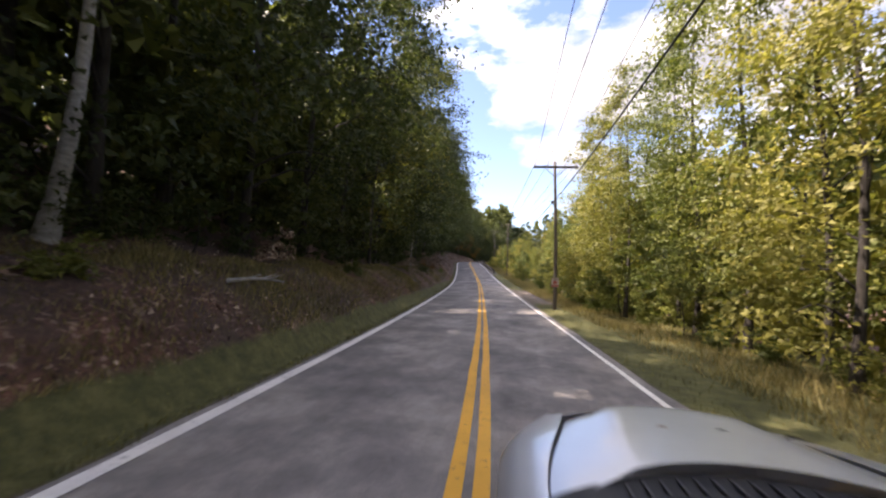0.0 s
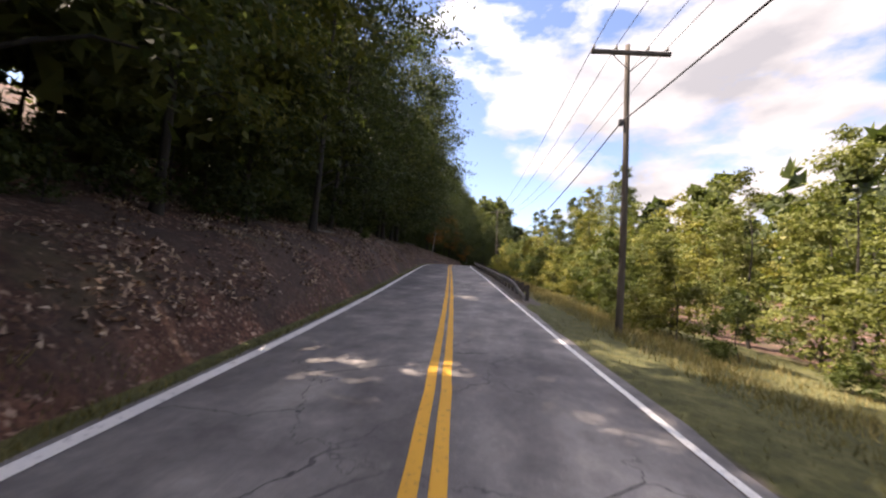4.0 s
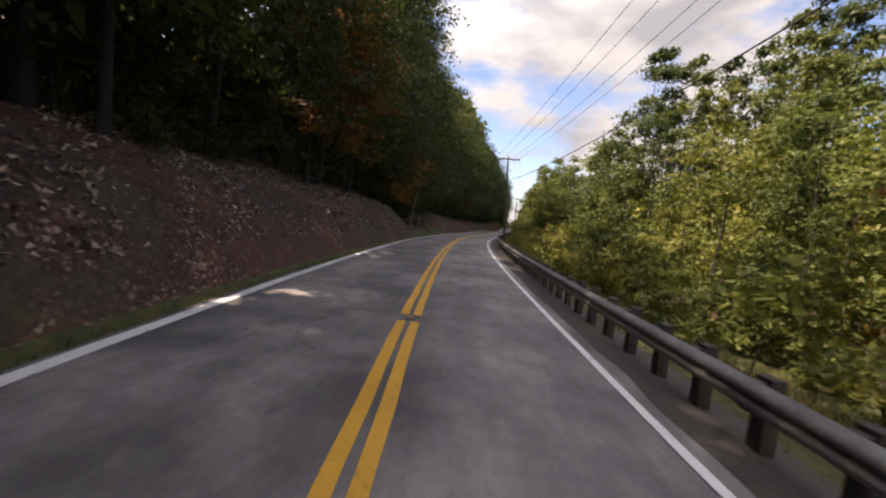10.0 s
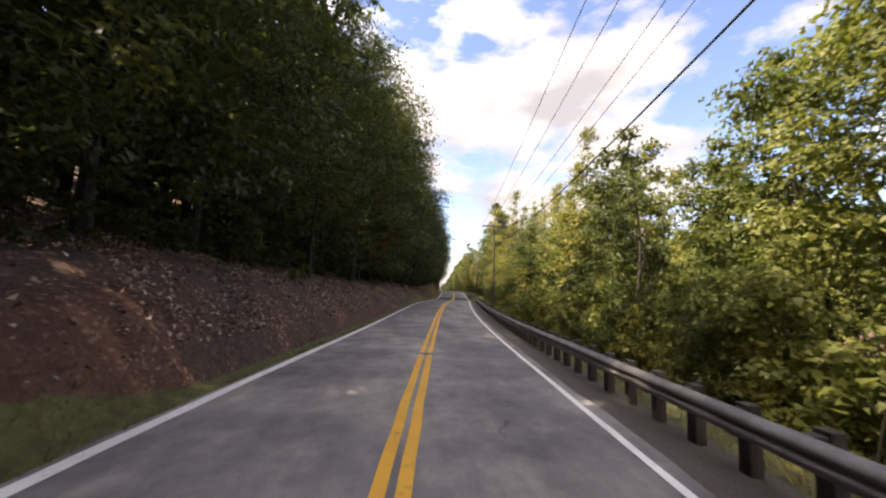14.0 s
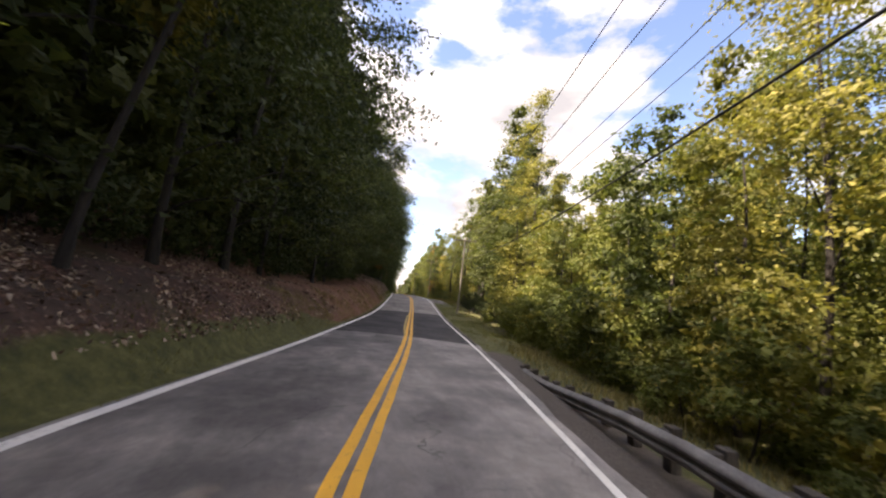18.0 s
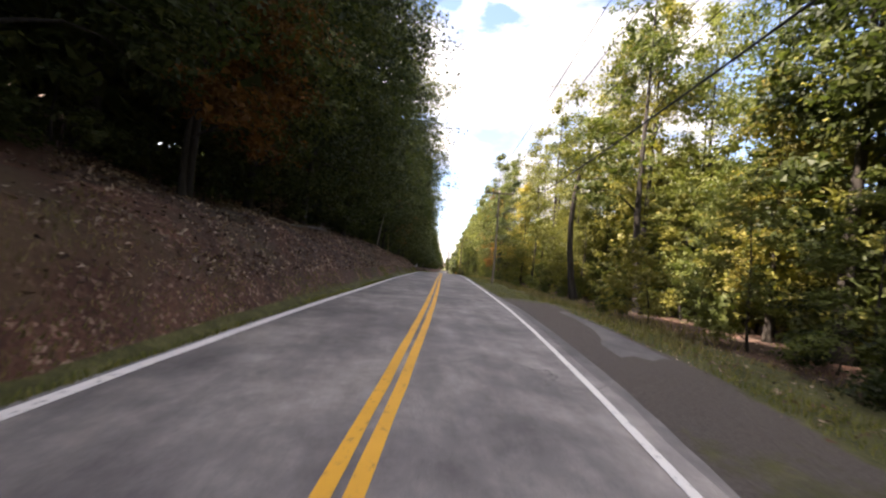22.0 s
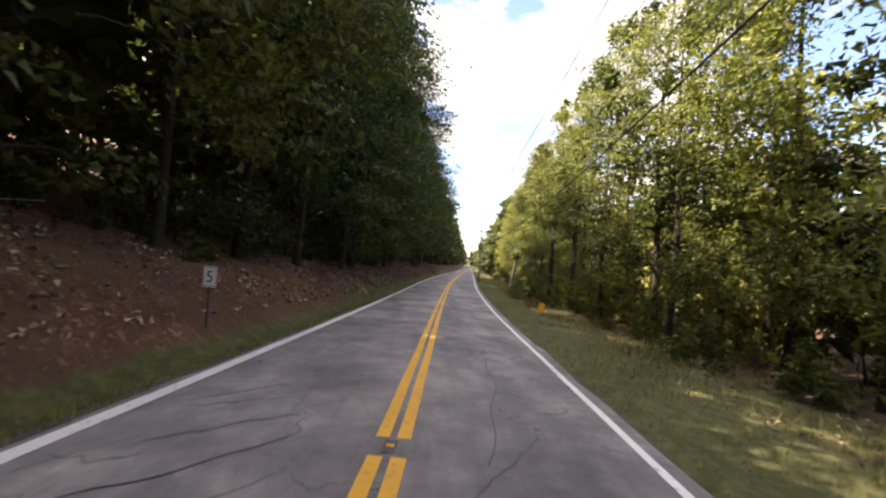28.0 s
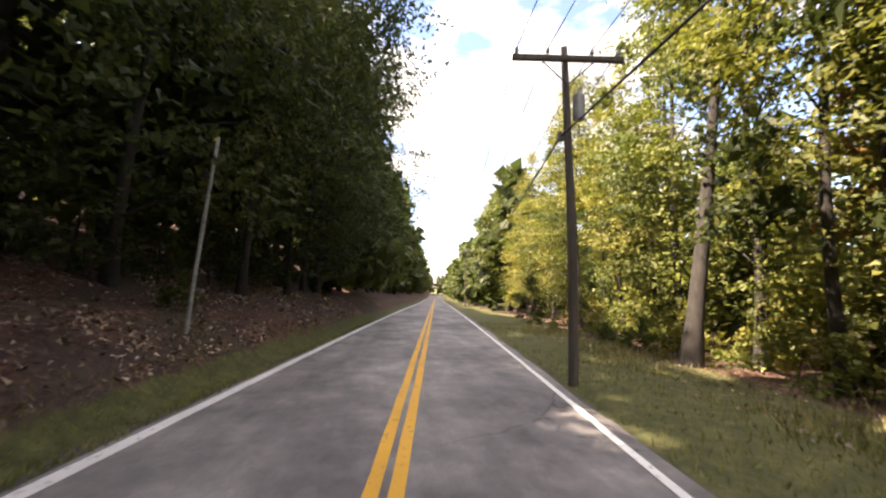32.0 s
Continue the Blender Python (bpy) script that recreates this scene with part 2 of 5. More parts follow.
def ground_mat():
    m, n, l, b = material("verge_soil", 0.95)
    at = n.new("ShaderNodeAttribute")
    at.attribute_name = "cover"
    wob = noise_node(n, l, 1.3, 6.0, 0.7)
    add = n.new("ShaderNodeMath")
    add.operation = "MULTIPLY_ADD"
    l.new(wob, add.inputs[0])
    add.inputs[1].default_value = 0.9
    l.new(at.outputs["Fac"], add.inputs[2])
    co = n.new("ShaderNodeTexCoord")
    warp = n.new("ShaderNodeTexNoise")
    warp.inputs["Scale"].default_value, warp.inputs["Detail"].default_value = 14.0, 3.0
    l.new(co.outputs["Object"], warp.inputs["Vector"])
    bent = n.new("ShaderNodeVectorMath")
    bent.operation = "MULTIPLY_ADD"
    bent.inputs[1].default_value = (0.12, 0.12, 0.12)
    l.new(warp.outputs["Color"], bent.inputs[0])
    l.new(co.outputs["Object"], bent.inputs[2])
    cell = n.new("ShaderNodeTexVoronoi")
    cell.inputs["Scale"].default_value = 15.0
    l.new(bent.outputs[0], cell.inputs["Vector"])
    tint = n.new("ShaderNodeSeparateColor")
    l.new(cell.outputs["Color"], tint.inputs["Color"])
    litter = ramp(n, l, tint.outputs["Red"], [(0.0, (0.04, 0.02, 0.014)), (0.5, (0.092, 0.044, 0.029)), (0.86, (0.15, 0.084, 0.057)), (0.965, (0.36, 0.27, 0.21))])
    litter = mixed(n, l, 1.0, litter, ramp(n, l, noise_node(n, l, 30.0, 5.0, 0.7), [(0.3, (0.6, 0.6, 0.6)), (0.7, (1.3, 1.3, 1.3))]), "MULTIPLY")
    soil = ramp(n, l, noise_node(n, l, 0.6, 5.0, 0.6), [(0.35, (0.45, 0.38, 0.34)), (0.52, (1.0, 0.92, 0.86)), (0.66, (1.7, 1.5, 1.38))])
    litter = mixed(n, l, 1.0, litter, soil, "MULTIPLY")
    humus = ramp(n, l, noise_node(n, l, 6.0, 7.0, 0.7), [(0.3, (0.03, 0.019, 0.014)), (0.55, (0.072, 0.045, 0.034)), (0.75, (0.13, 0.088, 0.066))])
    litter = mixed(n, l, ramp(n, l, noise_node(n, l, 0.42, 5.0, 0.62), [(0.44, (0, 0, 0)), (0.56, (0.85, 0.85, 0.85))]), litter, humus)
    earth = ramp(n, l, noise_node(n, l, 2.2, 8.0, 0.7), [(0.3, (0.07, 0.028, 0.015)), (0.7, (0.17, 0.075, 0.04))])
    moss = ramp(n, l, noise_node(n, l, 5.0, 8.0, 0.75), [(0.3, (0.035, 0.03, 0.012)), (0.7, (0.11, 0.085, 0.035))])
    litter = mixed(n, l, ramp(n, l, noise_node(n, l, 0.13, 4.0, 0.55), [(0.54, (0, 0, 0)), (0.62, (0.6, 0.6, 0.6))]), litter, earth)
    litter = mixed(n, l, ramp(n, l, noise_node(n, l, 0.21, 4.0, 0.6), [(0.56, (0, 0, 0)), (0.66, (0.8, 0.8, 0.8))]), litter, moss)
    grass = ramp(n, l, noise_node(n, l, 3.0, 8.0, 0.75), [(0.3, (0.038, 0.039, 0.012)), (0.5, (0.085, 0.086, 0.024)), (0.7, (0.17, 0.147, 0.054))])
    bare = n.new("ShaderNodeAttribute")
    bare.attribute_name = "bare"
    red = ramp(n, l, noise_node(n, l, 1.7, 8.0, 0.7), [(0.3, (0.1, 0.04, 0.02)), (0.5, (0.19, 0.08, 0.038)), (0.7, (0.29, 0.14, 0.07))])
    litter = mixed(n, l, bare.outputs["Fac"], litter, red)
    gravel = ramp(n, l, noise_node(n, l, 22.0, 6.0, 0.8), [(0.3, (0.048, 0.039, 0.033)), (0.7, (0.155, 0.126, 0.105))])
    f1 = ramp(n, l, add.outputs[0], [(0.85, (0, 0, 0)), (1.05, (1, 1, 1))])
    g2 = n.new("ShaderNodeMath")
    g2.operation = "SUBTRACT"
    g2.use_clamp = True
    l.new(add.outputs[0], g2.inputs[0])
    g2.inputs[1].default_value = 1.95
    g3 = n.new("ShaderNodeMath")
    g3.operation = "MULTIPLY"
    g3.use_clamp = True
    l.new(g2.outputs[0], g3.inputs[0])
    g3.inputs[1].default_value = 5.0
    c = mixed(n, l, f1, litter, grass)
    c = mixed(n, l, g3.outputs[0], c, gravel)
    l.new(c, b.inputs["Base Color"])
    bump(n, l, b, noise_node(n, l, 14.0, 8.0, 0.75), 0.8, 0.05)
    return m


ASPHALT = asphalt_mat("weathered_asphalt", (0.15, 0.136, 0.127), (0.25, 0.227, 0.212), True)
PATCH = asphalt_mat("fresh_asphalt", (0.034, 0.032, 0.033), (0.056, 0.052, 0.053), False, 0.2)
DARKER_ASPHALT = asphalt_mat("darker_asphalt", (0.095, 0.087, 0.083), (0.165, 0.151, 0.143), False)
TAR = rough_mat("tar_seal", (0.012, 0.012, 0.012), (0.025, 0.024, 0.024), 6.0, 0.5)
WHITE_PAINT = paint_mat("white_road_paint", (0.86, 0.82, 0.77), (0.26, 0.24, 0.225))
YELLOW_PAINT = paint_mat("yellow_road_paint", (0.78, 0.4, 0.035), (0.3, 0.17, 0.05))
FADED_PAINT = paint_mat("faded_yellow_road_paint", (0.42, 0.29, 0.07), (0.16, 0.12, 0.06))
GROUND = ground_mat()
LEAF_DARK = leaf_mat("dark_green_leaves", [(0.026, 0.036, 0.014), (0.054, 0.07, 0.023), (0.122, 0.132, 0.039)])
LEAF_GREEN = leaf_mat("green_leaves", [(0.045, 0.062, 0.018), (0.095, 0.116, 0.03), (0.175, 0.185, 0.048)])
LEAF_LIME = leaf_mat("yellow_green_leaves", [(0.07, 0.08, 0.021), (0.148, 0.15, 0.035), (0.26, 0.235, 0.06)])
LEAF_GOLD = leaf_mat("golden_autumn_leaves", [(0.11, 0.1, 0.024), (0.225, 0.195, 0.038), (0.35, 0.29, 0.065)])
LEAF_RUST = leaf_mat("rusty_orange_leaves", [(0.12, 0.055, 0.018), (0.25, 0.115, 0.028), (0.37, 0.19, 0.05)])
LITTER = leaf_mat("fallen_brown_leaves", [(0.06, 0.032, 0.021), (0.19, 0.115, 0.078), (0.56, 0.44, 0.35)], 0.05, 1.0)
GRASS = leaf_mat("verge_grass_blades", [(0.062, 0.06, 0.021), (0.128, 0.116, 0.04), (0.24, 0.2, 0.086)], 0.4, 1.0)
LUSH_GRASS = leaf_mat("lush_green_grass_blades", [(0.075, 0.095, 0.02), (0.165, 0.18, 0.042), (0.32, 0.29, 0.09)], 0.4, 1.0)
DRY_GRASS = leaf_mat("dry_straw_blades", [(0.1, 0.085, 0.03), (0.22, 0.18, 0.075), (0.38, 0.31, 0.15)], 0.3, 1.0)
BARK = rough_mat("dark_bark", (0.015, 0.012, 0.01), (0.05, 0.041, 0.033), 2.5, 0.9, 0.0, 26.0, 0.8, 0.03, (4, 4, 0.7))
PALE_BARK = rough_mat("pale_grey_bark", (0.2, 0.19, 0.17), (0.42, 0.4, 0.36), 3.0, 0.85, 0.0, 30.0, 0.5, 0.01, (2, 2, 4))
POLE_WOOD = rough_mat("weathered_pole_wood", (0.042, 0.033, 0.026), (0.11, 0.09, 0.074), 1.4, 0.85, 0.0, 30.0, 0.6, 0.01, (6, 6, 0.4))
PALE_POLE_WOOD = rough_mat("pale_grey_pole_wood", (0.12, 0.104, 0.082), (0.27, 0.24, 0.195), 1.4, 0.85, 0.0, 30.0, 0.6, 0.01, (6, 6, 0.4))
POST_WOOD = rough_mat("creosoted_post_wood", (0.03, 0.025, 0.02), (0.1, 0.082, 0.066), 3.0, 0.85, 0.0, 34.0, 0.6, 0.01, (5, 5, 0.6))
STEEL = rough_mat("galvanised_steel", (0.135, 0.122, 0.11), (0.29, 0.272, 0.25), 2.0, 0.6, 0.35, 30.0, 0.1, 0.002)
IRON = rough_mat("dark_iron", (0.05, 0.05, 0.05), (0.11, 0.11, 0.11), 4.0, 0.5, 0.6)
CABLE = rough_mat("black_cable", (0.012, 0.012, 0.012), (0.025, 0.025, 0.025), 3.0, 0.6)
CERAMIC = rough_mat("grey_insulator_glaze", (0.2, 0.19, 0.18), (0.3, 0.29, 0.28), 5.0, 0.3)
STONE = rough_mat("pale_limestone", (0.16, 0.14, 0.12), (0.38, 0.34, 0.3), 3.0, 0.9, 0.0, 20.0, 0.8, 0.03)
SIGN_WHITE = rough_mat("white_sign_sheet", (0.62, 0.62, 0.6), (0.78, 0.78, 0.76), 3.0, 0.5)
SIGN_FADED = rough_mat("faded_pink_sign_sheet", (0.3, 0.24, 0.22), (0.46, 0.38, 0.35), 4.0, 0.6)
SIGN_RUST = rough_mat("faded_red_sign_print", (0.26, 0.06, 0.05), (0.38, 0.1, 0.08), 4.0, 0.6)
SIGN_DARK = rough_mat("black_sign_print", (0.02, 0.02, 0.02), (0.04, 0.04, 0.04), 3.0, 0.5)
SIGN_AMBER = rough_mat("amber_marker_sheet", (0.6, 0.26, 0.02), (0.8, 0.38, 0.03), 3.0, 0.5)
YELLOW_TUBE = rough_mat("faded_yellow_plastic", (0.52, 0.45, 0.14), (0.66, 0.58, 0.22), 3.0, 0.5)


# ---- the line of the road: headings (degrees to the left of +y) and slopes (percent) every 12 m from s = -16 ----
HEADING = [-5.2, 0.0, 6.5, 7.7, 8.0, 8.5, 9.8, 10.4, 11.0, 11.2, 11.4, 8.0, 4.9, 3.0, 1.0, -0.9, -3.6, -6.4, -7.4, -7.9, -9.2, -10.7, -11.4, -8.9, -9.2, -8.5, -8.2, -6.3, -5.9, -6.5, -5.7, -3.9, -4.1, -3.8, -4.6, -5.2, -6.7, -6.7, -6.7, -6.7, -6.7, -6.7, -6.7, -6.7, -6.7, -6.7, -6.7, -6.7]
SLOPE = [-0.2, -0.3, -0.5, 0.2, 1.0, 1.9, 4.0, 6.3, 7.6, 7.1, 6.8, 5.4, 2.6, 0.5, -0.2, -0.3, -0.5, -0.7, -1.5, 0.2, 1.4, -0.6, -1.9, -1.1, 0.3, 3.5, 4.0, 0.6, -0.1, -0.3, -0.9, -2.0, -4.3, -4.3, -2.7, -1.1, -1.5, -1.9, -2.3, -2.6, -2.8, -3.0, -2.9, -2.7, -2.4, -2.1, -1.9, -1.6]

S_STEP = 0.5
S_AXIS = np.arange(-16, 544, S_STEP)
_knots = -16 + 12.0 * np.arange(len(HEADING))
_th = np.radians(np.interp(S_AXIS, _knots, HEADING))
_run = lambda v: np.concatenate([[0], np.cumsum((v[1:] + v[:-1]) / 2 * S_STEP)])
_ax, _ay, _az = _run(-np.sin(_th)), _run(np.cos(_th)), _run(np.interp(S_AXIS, _knots, SLOPE) / 100)
_i0 = int(16 / S_STEP)
_ax, _ay, _az = _ax - _ax[_i0], _ay - _ay[_i0], _az - _az[_i0]


def axis(s):
    """x, y, z and heading (radians) of the road's middle line at s; straight on past its ends"""
    s = np.asarray(s, float)
    k = np.clip(s, S_AXIS[0], S_AXIS[-1])
    th = np.interp(k, S_AXIS, _th)
    over = s - k
    x = np.interp(k, S_AXIS, _ax) - np.sin(th) * over
    y = np.interp(k, S_AXIS, _ay) + np.cos(th) * over
    z = np.interp(k, S_AXIS, _az) + np.where(over > 0, -0.018 * np.minimum(over, 60), 0)
    return x, y, z, th


def bumps(x, y, size, seed=0.0):
    """a soft pseudo-random relief in -1 .. 1"""
    u, v = x / size + seed, y / size - seed * 1.7
    return (np.sin(u * 1.7 + 1.3 * np.sin(v * 1.1)) + np.sin(v * 2.1 + 1.7 * np.sin(u * 0.9 + 2)) + np.sin((u + v) * 3.3 + seed)) / 3


def steps(s, pairs):
    return np.interp(s, [p[0] for p in pairs], [p[1] for p in pairs])


def smooth(t):
    t = np.clip(t, 0, 1)
    return t * t * (3 - 2 * t)


BANK = [(-40, 2.1), (60, 2.1), (85, 2.9), (170, 3.0), (177, 0.9), (187, 1.0), (195, 2.7), (228, 2.1), (275, 2.1), (300, 2.9), (335, 2.8), (341, 1.7), (352, 2.4), (370, 2.3), (388, 1.5), (405, 1.4), (430, 1.7), (600, 1.8)]
TOE = [(-40, 4.2), (60, 4.1), (362, 4.0), (370, 4.35), (380, 4.35), (388, 4.0), (600, 4.0)]
BARE = [(252, 0), (262, 0.9), (288, 0.95), (297, 0.3), (304, 0), (366, 0), (370, 0.55), (383, 0.5), (387, 0)]   # red earth cut
DROP = [(-40, 0.5), (55, 0.5), (80, 1.0), (250, 1.0), (285, 0.3), (600, 0.2)]


def rise(s, lat):
    """height of the ground over the road's middle line"""
    s, lat = np.asarray(s, float), np.asarray(lat, float)
    toe, bank, drop = steps(s, TOE), steps(s, BANK), steps(s, DROP)
    w = -lat
    k = np.clip(w - toe + 0.25, 0, None)
    left = -0.1 * smooth((w - 3.55) / 0.6) + (bank + 0.1) * (1 - np.exp(-0.9 * k * k / (k + 0.35)))
    left = left + 0.36 * np.clip(w - toe - 3.6, 0, 38) + 0.12 * np.clip(w - toe - 41, 0, 90)
    left = left + 0.16 * bumps(s, lat, 1.6, 0.4) * smooth((w - toe) / 2.0) + 0.7 * bumps(s, lat, 9.0, 1.4) * smooth((w - toe - 3) / 10)
    right = -drop * (0.12 * smooth((lat - 3.2) / 0.9) + 0.75 * smooth((lat - 4.4) / 4.0) + 0.8 * smooth((lat - 8) / 8))
    right = right + 0.07 * bumps(s, lat, 1.4, 0.9) * smooth((lat - 4) / 1.5) + 0.4 * bumps(s, lat, 11.0, 2.4) * smooth((lat - 12) / 14)
    return np.where(lat < 0, left, right)


def place(s, lat, up=None):
    """world point at s along the road and lat metres to its right; up over the middle line, or on the ground"""
    s, lat = np.broadcast_arrays(np.asarray(s, float), np.asarray(lat, float))
    x, y, z, th = axis(s)
    k = smooth((np.abs(lat) - 40) / 120)
    cx, sx = np.cos(th) * (1 - k) + k, np.sin(th) * (1 - k)
    h = rise(s, lat) if up is None else up
    return np.stack([x + lat * cx, y + lat * sx, z + h], -1)


def spot(s, lat, up=None, turn=0.0, size=(1, 1, 1)):
    """pose on the ground, turned with the road: +y along it, +x to its right"""
    p = place(s, lat, up)
    return Matrix.LocRotScale(Vector(p.tolist()), Euler((0, 0, float(axis(s)[3]) + radians(turn))), Vector(size))


# ---- mesh helpers ----
def mesh_of(name, verts, faces, mat, flat=True):
    me = bpy.data.meshes.new(name)
    verts = np.asarray(verts, float)
    me.vertices.add(len(verts))
    me.vertices.foreach_set("co", verts.ravel())
    sizes = np.fromiter((len(f) for f in faces), int, len(faces)) if not isinstance(faces, np.ndarray) else np.full(len(faces), faces.shape[1])
    flat_i = faces.ravel() if isinstance(faces, np.ndarray) else np.fromiter((i for f in faces for i in f), int)
    me.loops.add(len(flat_i))
    me.loops.foreach_set("vertex_index", flat_i)
    me.polygons.add(len(sizes))
    me.polygons.foreach_set("loop_start", np.concatenate([[0], np.cumsum(sizes)[:-1]]))
    me.update(calc_edges=True)
    if not flat:
        me.polygons.foreach_set("use_smooth", np.ones(len(sizes), bool))
    me.materials.append(mat)
    return me


def hang(name, me, parent=None, label="", m=None):
    ob = new(name, me)
    if parent:
        ob.parent = parent
    if m is not None:
        ob.matrix_basis = m
    if label:
        ob["label"] = label
    return ob


def part(name, bm, mat, parent=None, label="", soft=False):
    me = bpy.data.meshes.new(name)
    if soft:
        for f in bm.faces:
            f.smooth = True
    bm.to_mesh(me)
    bm.free()
    me.materials.append(mat)
    return hang(name, me, parent, label)


def box(bm, x0, x1, y0, y1, z0, z1, edge=0.0):
    r = bmesh.ops.create_cube(bm, size=1, matrix=Matrix.LocRotScale(((x0 + x1) / 2, (y0 + y1) / 2, (z0 + z1) / 2), None, (x1 - x0, y1 - y0, z1 - z0)))
    if edge:
        es = list({e for v in r["verts"] for e in v.link_edges})
        bmesh.ops.bevel(bm, geom=es, offset=edge, segments=2, affect="EDGES", profile=0.6)
    return bm


def rod(bm, a, b, r0, r1=None, sides=8):
    a, b = Vector(a), Vector(b)
    d = b - a
    m = Matrix.Translation((a + b) / 2) @ d.to_track_quat("Z", "Y").to_matrix().to_4x4()
    bmesh.ops.create_cone(bm, cap_ends=True, segments=sides, radius1=r0, radius2=r0 if r1 is None else r1, depth=d.length, matrix=m)
    return bm


def tube(points, radii, sides=6):
    """verts and faces of a tube along points"""
    pts = np.asarray(points, float)
    n = len(pts)
    radii = np.broadcast_to(radii, n)
    d = np.gradient(pts, axis=0)
    d /= np.linalg.norm(d, axis=1)[:, None] + 1e-9
    ref = np.where(np.abs(d[:, 2:3]) > 0.9, np.array([[1.0, 0, 0]]), np.array([[0, 0, 1.0]]))
    u = np.cross(d, ref)
    u /= np.linalg.norm(u, axis=1)[:, None] + 1e-9
    w = np.cross(d, u)
    a = np.linspace(0, 2 * np.pi, sides, endpoint=False)
    v = pts[:, None] + radii[:, None, None] * (np.cos(a)[None, :, None] * u[:, None] + np.sin(a)[None, :, None] * w[:, None])
    i, j = np.meshgrid(np.arange(n - 1), np.arange(sides), indexing="ij")
    k = (j + 1) % sides
    f = np.stack([i * sides + j, i * sides + k, (i + 1) * sides + k, (i + 1) * sides + j], -1).reshape(-1, 4)
    return v.reshape(-1, 3), f


def joined(bits):
    vs, fs, k = [], [], 0
    for v, f in bits:
        vs.append(v)
        fs.append(f + k)
        k += len(v)
    return np.concatenate(vs), np.concatenate(fs)


def leaves(rng, pos, size, out=None, flat=0.0):
    """pointed leaves at pos; out: the way that they tend to face"""
    n = len(pos)
    nrm = rng.normal(size=(n, 3))
    if out is not None:
        nrm = nrm * (1 - flat) * 0.8 + out * (0.6 + flat)
    nrm /= np.linalg.norm(nrm, axis=1)[:, None] + 1e-9
    t = np.cross(nrm, rng.normal(size=(n, 3)))
    t /= np.linalg.norm(t, axis=1)[:, None] + 1e-9
    b = np.cross(nrm, t)
    sz = (size * rng.uniform(0.65, 1.35, n))[:, None]
    v = np.stack([pos - t * sz * 0.5 + b * sz * 0.3 + nrm * sz * 0.06, pos + t * sz * 0.62, pos - t * sz * 0.42 - b * sz * 0.34 - nrm * sz * 0.06], 1)
    return v.reshape(-1, 3), np.arange(3 * n).reshape(n, 3)


def strip(s0, s1, lats, up, step=1.0, wob=None):
    """verts and faces of a sheet along the road between the given offsets"""
    s = np.linspace(s0, s1, max(2, int(round((s1 - s0) / step)) + 1))
    S, L = np.meshgrid(s, np.asarray(lats, float), indexing="ij")
    if wob is not None:
        L = L + wob(S, L)
    v = place(S, L, up if np.isscalar(up) else up(S, L))
    n, m = S.shape
    i, j = np.meshgrid(np.arange(n - 1), np.arange(m - 1), indexing="ij")
    f = np.stack([i * m + j, i * m + j + 1, (i + 1) * m + j + 1, (i + 1) * m + j], -1).reshape(-1, 4)
    return v.reshape(-1, 3), f


# ---- ground and road ----
def build_ground():
    s = np.concatenate([[-3000, -1200, -500, -200, -100], np.arange(-60, 560, 2.0), [575, 600, 640, 700, 800, 1000, 1400, 2200, 3500]])
    inner = [-2.9, -3.3, -3.6, -4.0, -4.5, -5, -5.6, -6.2, -6.9, -7.6, -8.4, -9.4, -11, -13, -16, -20, -26, -34, -44, -60, -85, -130, -250, -600, -1500, -3000]
    outer = [2.4, 2.8, 3.1, 3.5, 4.0, 4.6, 5.3, 6.1, 7, 8, 9.2, 10.6, 12.5, 15, 18, 23, 30, 40, 55, 80, 130, 250, 600, 1500, 3000]
    lat = np.array(sorted(inner) + outer)
    S, L = np.meshgrid(s, lat, indexing="ij")
    up = rise(S, L) - 0.06 * ((L > -3.7) & (L < 3.2))
    v = place(S, L, up)
    n, m = S.shape
    i, j = np.meshgrid(np.arange(n - 1), np.arange(m - 1), indexing="ij")
    f = np.stack([i * m + j, i * m + j + 1, (i + 1) * m + j + 1, (i + 1) * m + j], -1).reshape(-1, 4)
    me = mesh_of("ground", v.reshape(-1, 3), f, GROUND, flat=False)
    toe = steps(S, TOE)
    band = steps(S, [(-40, 0.75), (45, 0.6), (62, 0.05), (172, 0.1), (178, 1.6), (188, 1.5), (195, 0.1), (230, 0.3), (240, 0.9), (256, 0.9), (263, 0.05), (290, 0.05), (302, 0.3), (384, 0.4), (388, 1.1), (399, 1.0), (405, 0.6), (600, 0.7)])
    grass_l = smooth((toe + band + L) / 0.7)                      # grass up to the bank's toe
    grass_r = 1 - smooth((L - steps(S, [(-40, 9.5), (60, 11.5), (262, 11.5), (285, 7.4), (600, 7.0)])) / 1.8)
    cover = np.where(L < 0, grass_l, grass_r) * 1.0 + smooth((np.abs(L) - 34) / 20)
    pull = np.exp(-((S - 37) / 9) ** 4) * (L > 2.5) * (L < 5.6) + np.exp(-((S - 304) / 9) ** 4) * (L > 2.5) * (L < 6.0)
    edge = ((L > 2.5) & (L < 3.3) | (L < -3.2) & (L > -3.75)) * 0.75
    rail = ((S > 74) & (S < 255) & (L > 2.5) & (L < 4.3)) * 1.0
    cover = cover + np.maximum(np.maximum(pull, rail), edge)
    at = me.attributes.new("cover", "FLOAT", "POINT")
    at.data.foreach_set("value", cover.ravel().astype(np.float32))
    bare = steps(S, BARE) * (L < -3.9) * (0.75 + 0.25 * bumps(S, L, 1.3, 0.7))
    me.attributes.new("bare", "FLOAT", "POINT").data.foreach_set("value", bare.ravel().astype(np.float32))
    tagged(new("ground", me), "leaf-strewn wooded hillside and grassy roadside verge", "ground", kind="structure")


